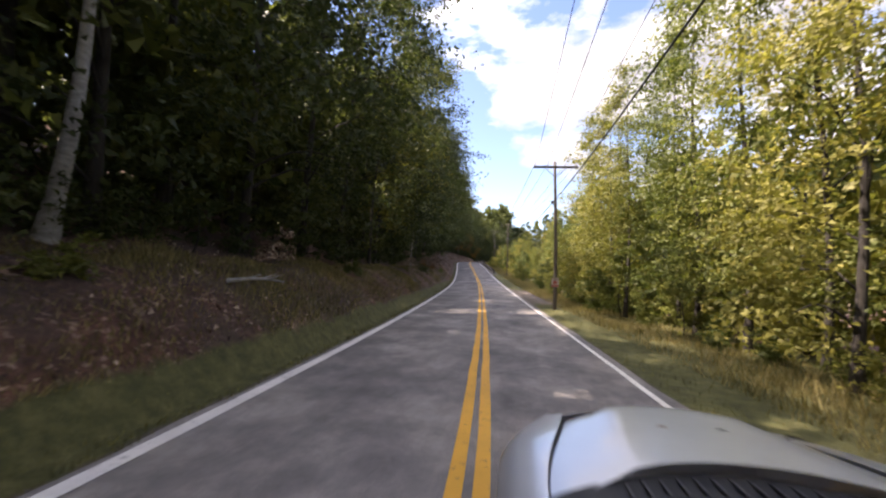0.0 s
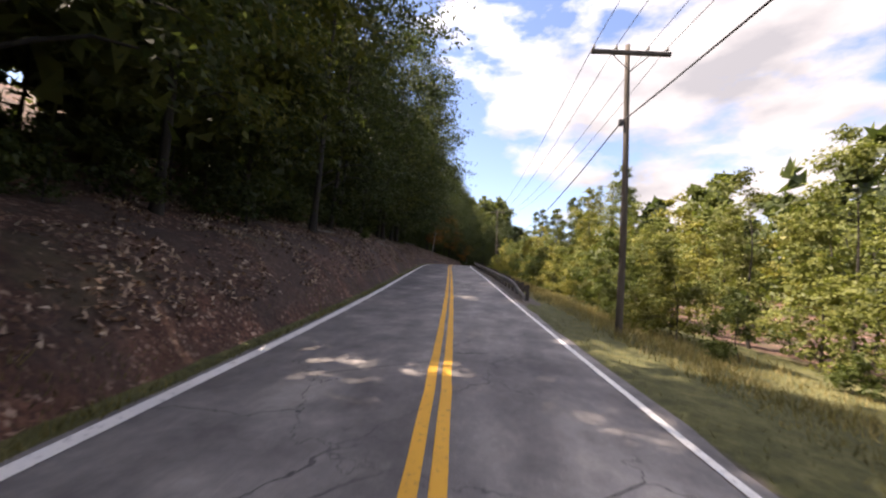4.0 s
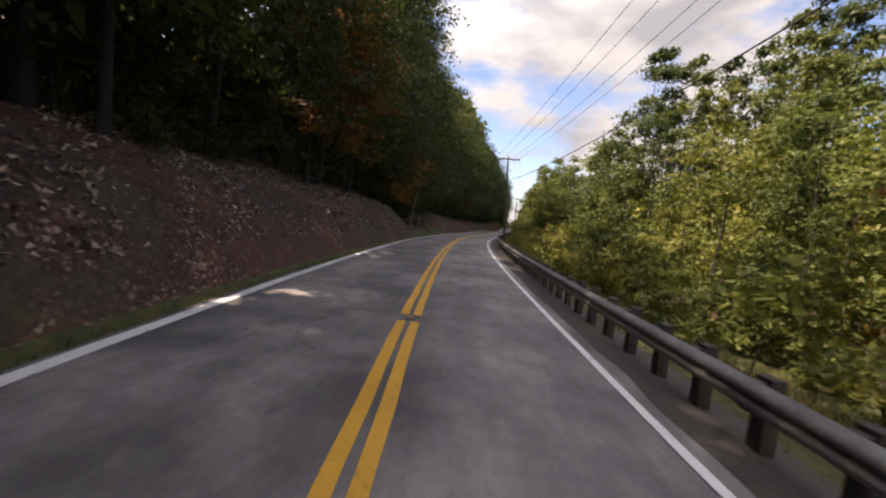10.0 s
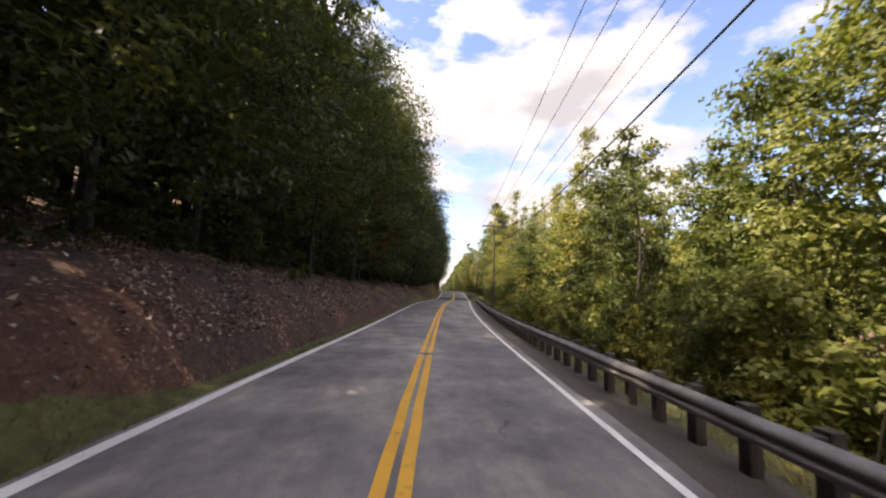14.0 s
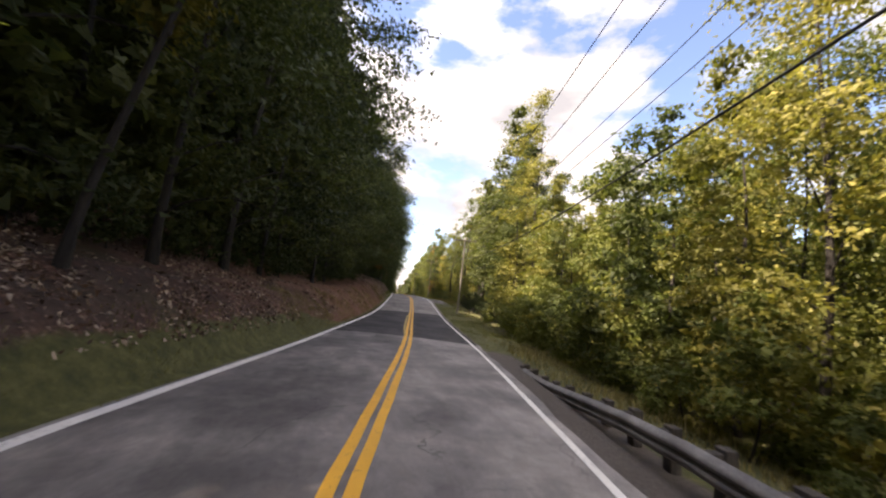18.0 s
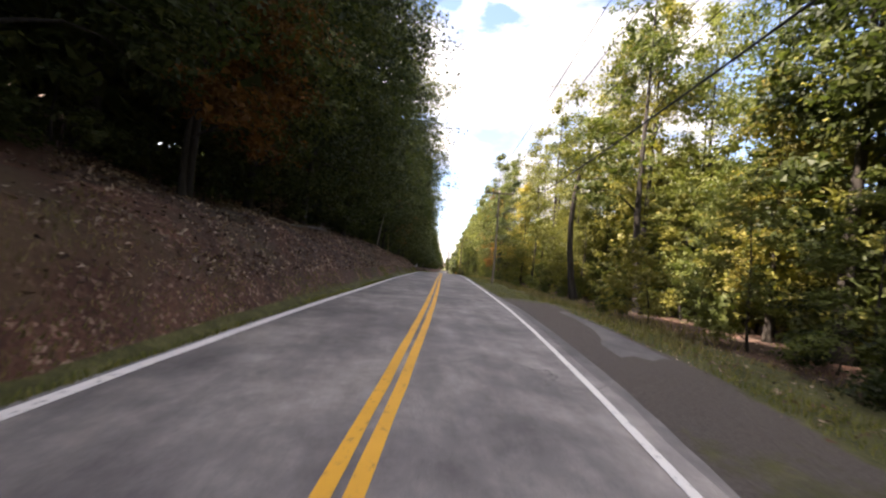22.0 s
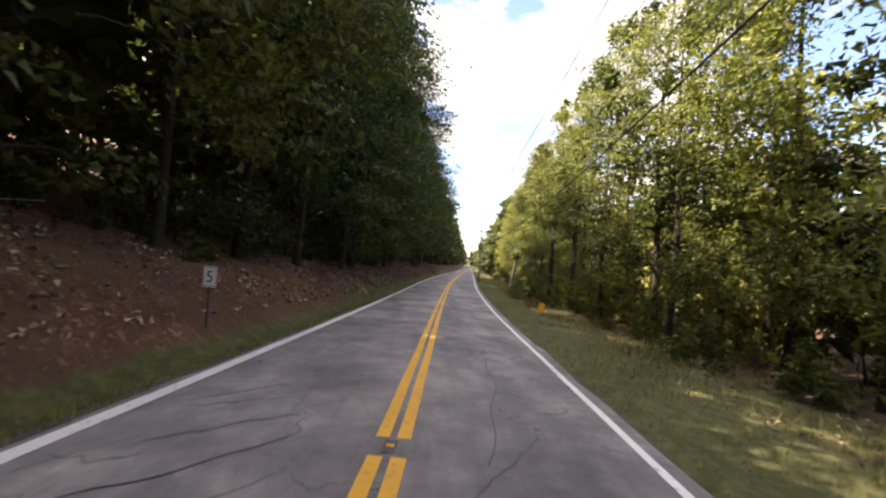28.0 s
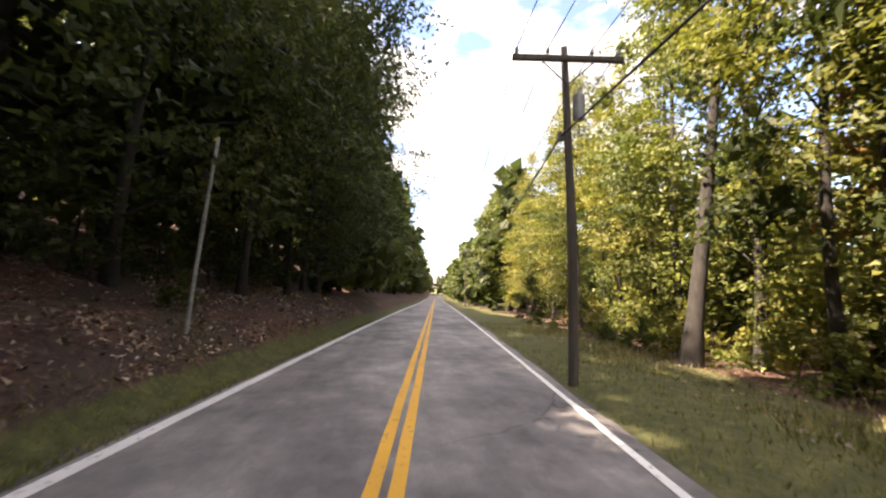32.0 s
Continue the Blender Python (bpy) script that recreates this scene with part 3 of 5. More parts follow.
build_ground()
EDGE_WEST = [(8, -3.31), (36, -3.32), (50, -3.3), (90, -3.3), (104, -3.31), (117, -3.23), (130, -3.3), (143, -3.31), (155, -3.34), (168, -3.39), (180, -3.2), (192, -3.4), (230, -3.32), (244, -3.49), (258, -3.59), (271, -3.35), (284, -3.33), (298, -3.38), (311, -3.27), (323, -3.38), (360, -3.3), (372, -3.19), (396, -3.31), (419, -3.22)]
crown = lambda S, L: 0.035 - 0.012 * np.abs(L) + 0.0 * S
v, f = strip(-60, 640, [-3.62, -3.3, -2.4, -1.6, -0.8, 0, 0.8, 1.6, 2.4, 2.8, 3.12], crown, 1.0,
             lambda S, L: np.where(L < -3.5, steps(S, EDGE_WEST) + 3.4 - 0.05 * bumps(S, L, 0.7), np.where(L > 3.0, 0.08 * bumps(S, L, 0.6, 2), 0)))
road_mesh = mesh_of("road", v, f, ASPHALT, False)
S_, L_ = np.repeat(np.linspace(-60, 640, 701), 11), np.tile([-3.62, -3.3, -2.4, -1.6, -0.8, 0, 0.8, 1.6, 2.4, 2.8, 3.12], 701)
# darker west lane along two stretches: fresher asphalt, with shade put into the colour
lane_dark = steps(S_, [(60, 0.0), (80, 0.9), (140, 0.9), (152, 0.1), (210, 0.1), (222, 0.75), (257, 0.85), (278, 0.2), (330, 0.0)]) * np.where(L_ < -0.5, 1.0, np.where(L_ < 0.3, 0.5, 0.15))
road_mesh.attributes.new("resurfaced_shaded", "FLOAT", "POINT").data.foreach_set("value", lane_dark.astype(np.float32))
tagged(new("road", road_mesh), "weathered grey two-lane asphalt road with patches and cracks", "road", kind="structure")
v, f = strip(294, 314, [3.0, 3.8, 4.6, 5.4], lambda S, L: crown(S, L) - 0.03 * (L > 3.05) - 0.05 * (L - 3.0) * (1 - smooth((S - 294) / 6) * smooth((314 - S) / 7)), 1.0,
             lambda S, L: (L - 3.0) * (-0.75 + 0.75 * smooth((S - 294) / 6) * smooth((314 - S) / 7)))
tagged(new("pull_off", mesh_of("pull_off", v, f, DARKER_ASPHALT, False)), "worn asphalt pull-off beside the lane", "pavement", kind="structure")
over = lambda d: (lambda S, L: crown(S, L) + d)
v, f = strip(257.3, 277.5, [-3.72, -2.4, -1.2, 0, 1.2, 2.4, 3.1], over(0.006), 0.5, lambda S, L: 0 * S)
v[: 7] = place(np.array([258.2, 257.9, 257.5, 257.2, 256.9, 256.5, 256.2]), np.array([-3.72, -2.4, -1.2, 0, 1.2, 2.4, 3.1]), crown(0, np.array([-3.72, -2.4, -1.2, 0, 1.2, 2.4, 3.1])) + 0.006)
tagged(new("road_patch", mesh_of("road_patch", v, f, PATCH, False)), "fresh near-black asphalt patch across both lanes", "road", kind="structure")


def marking(name, lat, width, mat, label, gaps=(), span_=(-60.0, 560.0)):
    """a painted stripe; lat: metres to the right of the middle, or pairs of s and metres"""
    where = lat if isinstance(lat, list) else [(0, lat)]
    bits, at = [], span_[0]
    for g in [*gaps, None]:
        end = span_[1] if g is None else g - 0.22
        bits.append(strip(at, end, [-width / 2, width / 2], over(0.012), 1.0,
                          lambda S, L: steps(S, where) + 0.012 * bumps(S, L, 0.35, where[0][1])))
        at = end + 0.44
    v, f = joined(bits)
    tagged(new(name, mesh_of(name, v, f, mat)), label, "road marking", kind="structure")


MARKERS = [35.5, 89.5, 144.5, 199.0, 323.0, 340.0, 356.0, 371.5, 388.0]
marking("edge_line_west", EDGE_WEST, 0.21, WHITE_PAINT, "worn white edge line painted on the asphalt")
marking("edge_line_east", 2.83, 0.12, WHITE_PAINT, "worn white edge line painted on the asphalt")
marking("centre_line_west", -0.118, 0.15, YELLOW_PAINT, "solid yellow stripe of the double centre line", MARKERS)
marking("faded_line", [(257, -0.17), (262, -0.3), (271, -0.32), (277, -0.19)], 0.1, FADED_PAINT, "faded older yellow stripe beside the repainted centre line", (), (258.0, 276.5))
marking("centre_line_east", 0.118, 0.15, YELLOW_PAINT, "solid yellow stripe of the double centre line", MARKERS)


# ---- trees ----
def limb(rng, a, b, bend, n=6):
    t = np.linspace(0, 1, n)[:, None]
    p = a + (b - a) * t + np.sin(t * np.pi) * bend
    return p + rng.normal(scale=0.04, size=p.shape) * (t > 0)


def make_tree(kind, seed, height, reach, low, lobes, count, size, leaf, bark=BARK, lean=0.0, girth=0.16, swing=0.6, label="", top=0.78, crook=0.0, core=0.2, limbs=True, inside=2.1, face=math.pi, puff=1.0):
    """A tree at the origin; +x is the side that leans out to the light. low: where its foliage begins; reach: its half width."""
    rng = np.random.default_rng(seed)
    base = new(kind)
    t = np.linspace(0, 1, 12)
    stem = np.stack([lean * t ** (2.4 if crook < -1 else 1.5) + 0.12 * np.sin(t * 7 + seed) + crook * np.sin(t * np.pi * 1.2), 0.12 * np.sin(t * 5 + seed * 2), height * 0.93 * t - 0.25], -1)
    bits = [tube(stem if limbs else stem[::3], (girth * (1 - 0.88 * t) * (1 + 0.5 * np.exp(-t * 26)))[::1 if limbs else 3], 7 if limbs else 4)]
    cen, rad = [], []
    for k in range(lobes):
        u = (k + rng.uniform(0, 1)) / lobes
        z = low + (height - low) * u
        prof = math.sin(math.pi * min(1, 0.16 + 0.84 * u) ** top) ** 0.7
        a = rng.uniform(-face, face)
        r = reach * prof * rng.uniform(0.35, 0.95)
        root = np.array([np.interp(z * 0.92, stem[:, 2], stem[:, 0]), np.interp(z * 0.92, stem[:, 2], stem[:, 1]), z * 0.92 - 0.4])
        c = np.array([root[0] + r * math.cos(a) + swing * prof, root[1] + r * math.sin(a), z + rng.uniform(-0.3, 0.5)])
        cen.append(c)
        rad.append(reach * puff * rng.uniform(0.26, 0.44) * (0.65 + 0.5 * prof))
        if limbs and r > 0.5 and k % 3 == 0:
            g = girth * 0.3 * (1.1 - u)
            lp = limb(rng, root, c, np.array([0, 0, 0.25 * r]))
            bits.append(tube(lp, np.linspace(g, 0.012, len(lp)), 4))
    v, f = joined(bits)
    hang("trunk", mesh_of("trunk", v, f, bark, False), base)
    cen, rad = np.array(cen), np.array(rad)
    pick = rng.choice(len(cen), count, p=rad ** 2 / (rad ** 2).sum())
    d = rng.normal(size=(len(cen), 18, 3))
    d /= np.linalg.norm(d, axis=2)[:, :, None]
    d[..., 2] *= 0.7
    twig = cen[:, None] + d * rad[:, None, None] * rng.uniform(0.5, 1.08, (len(cen), 18, 1))
    which = rng.integers(0, 18, count)
    arm = d[pick, which] * np.array([1.0, 1.0, 0.0])
    arm /= np.linalg.norm(arm, axis=1)[:, None] + 1e-6
    side = np.stack([-arm[:, 1], arm[:, 0], np.zeros(count)], -1)
    along = rng.normal(size=count)
    spray = arm * (0.27 * along)[:, None] + side * rng.normal(size=(count, 1)) * 0.17
    spray[:, 2] = rng.normal(size=count) * 0.05 - 0.07 * along
    q = twig[pick, which] + spray * rad[pick][:, None]
    out = d[pick, which] * 0.6 + np.array([0.1, 0, 0.7])
    dense = int(count * core)
    own = rng.choice(len(cen), dense)
    w = rng.normal(size=(dense, 3)) * 0.3 * rad[own][:, None]
    q[:, 2], w[:, 2] = np.maximum(q[:, 2], 0.1), w[:, 2] * 0.8
    inner = cen[own] * np.array([0.85, 0.85, 1]) + w
    inner[:, 2] = np.maximum(inner[:, 2], size)
    v, f = joined([leaves(rng, q, size, out, 0.35), leaves(rng, inner, size * inside)])
    hang("crown", mesh_of("crown", v, f, leaf, True), base)
    return tagged(base, label, "tree" if height > 5 else "shrub")


STOCK = []


def stock(*args, **kw):
    ob = make_tree(*args, **kw)
    STOCK.append(ob)
    return ob


T_WALL = "tall dense green deciduous tree on the wooded bank"
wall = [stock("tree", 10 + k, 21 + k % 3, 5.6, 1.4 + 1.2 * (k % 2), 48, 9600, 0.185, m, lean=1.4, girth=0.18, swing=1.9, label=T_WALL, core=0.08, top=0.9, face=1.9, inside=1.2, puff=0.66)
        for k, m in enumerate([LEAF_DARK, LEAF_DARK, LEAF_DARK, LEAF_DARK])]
wall_gold = stock("tree", 20, 17, 5.0, 4.0, 28, 6400, 0.2, LEAF_LIME, lean=1.2, swing=1.4, label="yellowing deciduous tree at the edge of the wooded bank", top=0.9, face=1.9)
wall_rust = stock("tree", 21, 13, 4.2, 3.2, 22, 5000, 0.2, LEAF_RUST, lean=1.2, swing=1.3, label="rusty autumn tree at the edge of the wooded bank", top=0.9, face=1.9)
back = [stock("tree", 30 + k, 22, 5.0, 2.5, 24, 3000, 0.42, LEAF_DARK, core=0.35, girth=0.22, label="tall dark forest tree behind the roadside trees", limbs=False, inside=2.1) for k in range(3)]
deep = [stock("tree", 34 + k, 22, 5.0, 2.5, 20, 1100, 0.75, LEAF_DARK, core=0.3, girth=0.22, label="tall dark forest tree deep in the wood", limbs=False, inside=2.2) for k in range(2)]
slim = [stock("tree", 40 + k, 17 + 2 * k, 3.5, 1.8, 34, 8400, 0.143, m, puff=0.85, girth=0.14, swing=0.3, label=t, face=1.9, inside=1.4)
        for k, (m, t) in enumerate([(LEAF_LIME, "tall slim sunlit yellow-green tree"), (LEAF_GREEN, "tall slim sunlit green tree"), (LEAF_LIME, "tall slim sunlit yellow-green tree with thin foliage")])]
gold = stock("tree", 46, 13, 3.0, 1.6, 26, 6500, 0.155, LEAF_GOLD, swing=0.0, label="golden autumn tree at the road's edge")
slim_gold = stock("tree", 49, 18, 2.0, 1.4, 30, 6200, 0.155, LEAF_GOLD, swing=0.0, label="tall narrow golden tree at the wood's edge")
rust = stock("tree", 47, 18, 3.0, 2.2, 28, 6500, 0.165, LEAF_RUST, swing=0.0, label="tall orange autumn tree among green ones")
oak = stock("tree", 48, 21, 3.9, 3.5, 32, 6800, 0.205, LEAF_DARK, puff=0.8, girth=0.18, swing=0.0, label="tall dark green broad-crowned tree")
airy = [stock("tree", 56 + k, 17 + k, 2.8, 5.0, 26, 5600, 0.155, m, girth=0.17, swing=0.2, label=t, face=2.2, core=0.1, crook=0.3)
        for k, (m, t) in enumerate([(LEAF_LIME, "yellow-green woodland tree with a bare dark trunk"), (LEAF_GREEN, "green woodland tree with a bare dark trunk")])]
mid = [stock("tree", 50 + k, 8.5, 2.9, 0.7, 22, 6200, 0.124, m, puff=0.7, girth=0.08, swing=0.1, label=t, face=2.0, inside=1.5)
       for k, (m, t) in enumerate([(LEAF_LIME, "young yellow-green tree leafy to the ground"), (LEAF_GREEN, "young green tree leafy to the ground"), (LEAF_GREEN, "young green tree leafy to the ground")])]
bush = [stock("shrub", 60 + k, 3.6, 2.1, 0.3, 14, 3300, 0.108, m, puff=0.8, girth=0.04, swing=-0.2, label=t)
        for k, (m, t) in enumerate([(LEAF_LIME, "leafy yellow-green roadside shrub"), (LEAF_GREEN, "leafy green roadside shrub"), (LEAF_GREEN, "leafy green roadside shrub")])]
weed = stock("shrub", 66, 1.3, 1.0, 0.15, 9, 1100, 0.1, LEAF_GREEN, girth=0.02, swing=0.0, label="low green weeds at the foot of the trees")
brush = stock("shrub", 67, 1.5, 1.1, 0.1, 12, 1000, 0.1, LITTER, girth=0.02, swing=0.0, label="dry pale brush on the bank", core=0.05)
fern = stock("shrub", 68, 1.0, 0.9, 0.1, 9, 700, 0.1, LEAF_RUST, girth=0.015, swing=0.0, label="rust-coloured ferns on the bank", core=0.05)
sparse = stock("tree", 70, 13, 2.6, 5.0, 16, 1500, 0.2, LEAF_LIME, girth=0.12, swing=0.0, label="thin half-bare tree with sparse yellow leaves")

under = [stock("shrub", 90 + k, 6.0, 3.0, 0.2, 11, 600, 0.42, LEAF_DARK, girth=0.06, label="dark leafy undergrowth bush", limbs=False, inside=2.2) for k in range(2)]
herb = [stock("shrub", 124 + k, 1.5, 1.1, 0.1, 8, 420, 0.13, m, girth=0.02, swing=0.0, label="low leafy weeds beside the roadside trees", limbs=False, inside=1.7) for k, m in enumerate([LEAF_GREEN, LEAF_LIME])]
scrub = [stock("shrub", 120 + k, 3.4, 1.9, 0.2, 12, 900, 0.17, LEAF_DARK, girth=0.04, label="dark leafy bush at the edge of the bank", limbs=False, inside=2.0) for k in range(2)]
far = [stock("tree", 94 + k, 20, 5.0, 1.5, 16, 760, 0.9, m, girth=0.22, label="tall forest tree in the distance", limbs=False, inside=3.0) for k, m in enumerate([LEAF_DARK, LEAF_GREEN])]
filler = [stock("tree", 97 + k, 11, 3.4, 0.4, 18, 1300, 0.34, m, girth=0.1, label="leafy green tree behind the roadside trees", limbs=False, inside=1.6) for k, m in enumerate([LEAF_GREEN, LEAF_LIME])]
distant = [stock("tree", 100 + k, 20, 5.5, 1.0, 12, 150, 2.2, m, girth=0.22, label="green forest tree far from the road", limbs=False, inside=2.0) for k, m in enumerate([LEAF_DARK, LEAF_GREEN])]
rng = np.random.default_rng(5)
pick = lambda seq: seq[int(rng.integers(len(seq)))]


def plant(src, s, lat, k=1.0, turn=None, group="", tall=None):
    a = rng.uniform(0, 360) if turn is None else turn + rng.uniform(-35, 35)
    tall = k if tall is None else tall
    up = float(rise(s, lat)) - 0.05
    ob = copy_thing(src, spot(s, lat, up, a, (k, k, tall)))
    if group:
        ob["group"] = group
    return ob


RAW = {}


def raw(me):
    if me.name not in RAW:
        v = np.empty(len(me.vertices) * 3)
        me.vertices.foreach_get("co", v)
        f = np.empty(len(me.loops), np.int32)
        me.loops.foreach_get("vertex_index", f)
        if len(me.polygons) * 4 == len(f):
            f = f.reshape(-1, 4)
            f = np.concatenate([f[:, :3], f[:, [0, 2, 3]]])
        RAW[me.name] = v.reshape(-1, 3), f.reshape(-1, 3)
    return RAW[me.name]


def thicket(name, label, rows, kinds, mats):
    """one mesh of many trees that nobody could count: rows of (lat, gap, start, end, smallest, largest)"""
    V, F, M, k = [], [], [], 0
    for lat, gap, s0, s1, k0, k1 in rows:
        s = s0 + rng.uniform(0, gap)
        while s < s1:
            src = pick(kinds)
            at = lat(s) if callable(lat) else lat
            at = at + rng.uniform(-0.22, 0.22) * gap
            m = np.array(spot(s, at, float(rise(s, at)) - 0.05, rng.uniform(0, 360), (rng.uniform(k0, k1),) * 3))
            for ch in src.children:
                v, f = raw(ch.data)
                V.append(v @ m[:3, :3].T + m[:3, 3])
                F.append(f + k)
                M.append(np.full(len(f), mats.index(ch.data.materials[0]), np.int32))
                k += len(v)
            s += gap * rng.uniform(0.75, 1.25)
    me = mesh_of(name, np.concatenate(V), np.concatenate(F), mats[0])
    for m in mats[1:]:
        me.materials.append(m)
    me.polygons.foreach_set("material_index", np.concatenate(M))
    tagged(new(name, me), label, "woodland", kind="stuff")


def left_woods():
    s = -14.0
    while s < 440:
        src = wall_gold if rng.random() < 0.04 else pick(wall)
        plant(src, s, -(steps(s, TOE) + 4.3 - 0.8 * float(smooth((s - 325) / 25))) + rng.uniform(-1.0, 0.6), rng.uniform(0.82, 1.05) * (0.8 if 260 < s < 283 else 1.0), 0, "trees of the wooded bank")
        s += rng.uniform(4.4, 5.8)
    mats = [LEAF_DARK, BARK, LEAF_GREEN, LEAF_LIME]
    # rows hidden behind the front trees: heights and gaps shape sun on the road
    thicket("forest", "dense dark woodland climbing the hillside, heights set to shade the road", [(-11.6, 5.2, -20, 18, 0.8, 1.0), (-11.6, 8.5, 20, 46, 0.7, 0.85), (-11.6, 5.2, 46, 122, 0.92, 1.12), (-11.6, 8.0, 123, 136, 0.7, 0.85), (-11.6, 5.0, 136, 151, 0.9, 1.05), (-11.6, 8.5, 152, 163, 0.65, 0.8), (-11.6, 5.2, 163, 180, 0.8, 1.0), (-11.6, 5.0, 180, 240, 1.0, 1.2), (-11.6, 5.0, 240, 262, 0.75, 0.9)], back, mats)
    thicket("forest", "dense dark woodland climbing the hillside, heights set to shade the road", [(-11.8, 5.0, 262, 282, 1.1, 1.22), (-11.8, 4.8, 282, 302, 1.1, 1.2), (-11.8, 5.0, 302, 342, 1.15, 1.3), (-11.8, 5.0, 342, 372, 0.9, 1.1), (-11.8, 5.0, 372, 414, 1.35, 1.5), (-11.8, 5.0, 414, 450, 1.2, 1.35)], back, mats)
    # overtall rows at s 236-266 and 276-306 added unseen, to shade the verge
    thicket("forest", "dense dark woodland higher on the hillside, with overtall rows added out of view for shade", [(-16, 6.4, -20, 236, 0.85, 1.15), (-16, 5.0, 236, 266, 1.35, 1.5), (-16, 6.4, 266, 276, 0.9, 1.1), (-19.5, 4.4, 276, 306, 1.65, 1.8), (-16, 6.4, 305, 460, 0.9, 1.15), (-22, 9.0, -20, 450, 0.85, 1.15)], deep, mats)
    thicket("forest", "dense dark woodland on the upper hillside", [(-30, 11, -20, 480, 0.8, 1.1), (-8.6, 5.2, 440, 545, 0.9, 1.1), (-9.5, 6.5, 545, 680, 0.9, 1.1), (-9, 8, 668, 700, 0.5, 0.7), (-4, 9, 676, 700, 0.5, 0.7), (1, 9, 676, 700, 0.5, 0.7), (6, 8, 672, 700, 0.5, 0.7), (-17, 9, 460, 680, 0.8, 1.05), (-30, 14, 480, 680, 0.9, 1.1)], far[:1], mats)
    thicket("undergrowth", "dark undergrowth in the shaded wood beside the road", [(12.6, 2.8, 262, 284, 0.4, 0.7), (12.6, 2.8, 308, 445, 0.4, 0.75), (13, 3.0, 284, 306, 0.5, 0.8), (17, 3.4, 282, 308, 0.8, 1.1)], under, mats)
    thicket("undergrowth", "dark leafy undergrowth beneath the hillside trees", [(lambda s: -(steps(s, TOE) + 6.6), 3.4, -15, 450, 0.5, 0.85), (lambda s: -(steps(s, TOE) + 10.5), 3.8, -15, 450, 0.8, 1.2), (-20, 5.5, -15, 440, 1.0, 1.4)], under, mats)


left_woods()
thicket("undergrowth", "dark bushes and low boughs along the top of the bank", [(lambda s: -(steps(s, TOE) + 4.1), 2.3, -14, 60, 0.4, 0.8), (lambda s: -(steps(s, TOE) + 4.6), 2.3, 60, 440, 0.45, 0.95), (lambda s: -(steps(s, TOE) + 2.2), 1.7, 176, 190, 0.14, 0.24)], scrub, [LEAF_DARK, BARK])
for s, lat in ((158, -7.6), (176, -8.0), (225, -8.4), (304, -7.6), (351, -7.8)):
    plant(wall_rust, s, lat, rng.uniform(0.62, 0.82), 0, "trees of the wooded bank")


def right_woods():
    # near strip: what stands along the verge, stretch by stretch
    plan = [(-12, 38, 8.6, 3.2, [slim[0], slim[1], slim[1], slim[2]], 0.72, 0.92), (38, 53, 9.5, 3.4, slim, 0.48, 0.6), (53, 66, 9.5, 3.4, mid, 0.5, 0.7), (66, 84, 12, 3.8, mid, 0.6, 0.9),
            (84, 140, 10.5, 2.9, [*bush, bush[1]], 0.95, 1.35), (140, 176, 9.2, 3.0, [mid[0], mid[1], mid[2]], 0.75, 1.0), (176, 226, 8.2, 2.8, [mid[1], mid[2], mid[1], mid[2], mid[0]], 0.85, 1.15),
            ] + [
            (226, 248, 8.8, 2.8, slim + mid, 0.7, 0.95), (222, 250, 12.4, 3.8, slim, 0.75, 0.95), (249, 268, 9.0, 2.7, mid, 1.0, 1.3), (250, 268, 12.0, 3.2, mid, 1.1, 1.35), (269, 282, 9.2, 3.4, slim + [oak], 0.85, 1.05), (181, 224, 11.6, 3.6, mid, 1.1, 1.35), (282, 309, 13.5, 3.2, [oak, slim[1]], 0.9, 1.05), (304, 324, 13.4, 3.2, [mid[1], slim[0]], 0.8, 1.05), (320, 346, 9.6, 3.4, [slim[0], mid[0], *airy], 0.7, 0.95),
            (346, 392, 9.4, 3.5, slim + [oak, slim[1], airy[1]], 0.82, 1.05), (392, 440, 10.2, 3.2, [*airy, *airy, slim[1]], 0.85, 1.05), (440, 458, 9.6, 4.6, slim, 0.75, 1.0)]
    for s0, s1, lat, gap, kinds, k0, k1 in plan:
        s = s0
        while s < s1:
            plant(pick(kinds), s, lat + rng.uniform(-0.5, 1.4), rng.uniform(k0, k1), 180, "trees along the verge")
            s += gap * rng.uniform(0.75, 1.25)
    # shrubs at the foot
    s = -10.0
    while s < 445:
        lat = steps(s, [(0, 7.2), (60, 8.4), (80, 8.6), (130, 8.2), (180, 7.0), (260, 7.2), (300, 7.8), (346, 7.2), (450, 7.2)])
        if (s < 284 or s > 307) and not 414 < s < 428 and not 311 < s < 318 and rng.random() < (1.0 if s < 270 else 0.9):
            plant(pick(bush) if rng.random() < (0.65 if s < 270 else 0.4) else weed, s, lat + rng.uniform(-0.3, 1.2), rng.uniform(0.55, 0.95), None, "shrubs along the verge")
        s += rng.uniform(2.0, 3.2)
    mats = [LEAF_GREEN, BARK, LEAF_LIME, LEAF_DARK]
    thicket("thicket", "sunlit green and yellow thicket behind the verge", [(13.5, 3.4, 60, 140, 0.32, 0.48), (17.5, 4.2, 45, 140, 0.42, 0.62), (13.5, 3.6, 140, 262, 0.45, 0.7), (17.5, 4.5, 140, 265, 0.6, 0.85), (12.4, 3.4, -12, 54, 0.85, 1.1), (14.5, 4.5, -12, 60, 0.8, 1.1), (13, 4.2, 258, 450, 0.5, 0.9), (17, 5.0, 255, 450, 0.8, 1.1), (26, 6.5, 80, 255, 0.8, 1.15), (23, 6.0, 255, 460, 0.9, 1.4)], filler, mats)
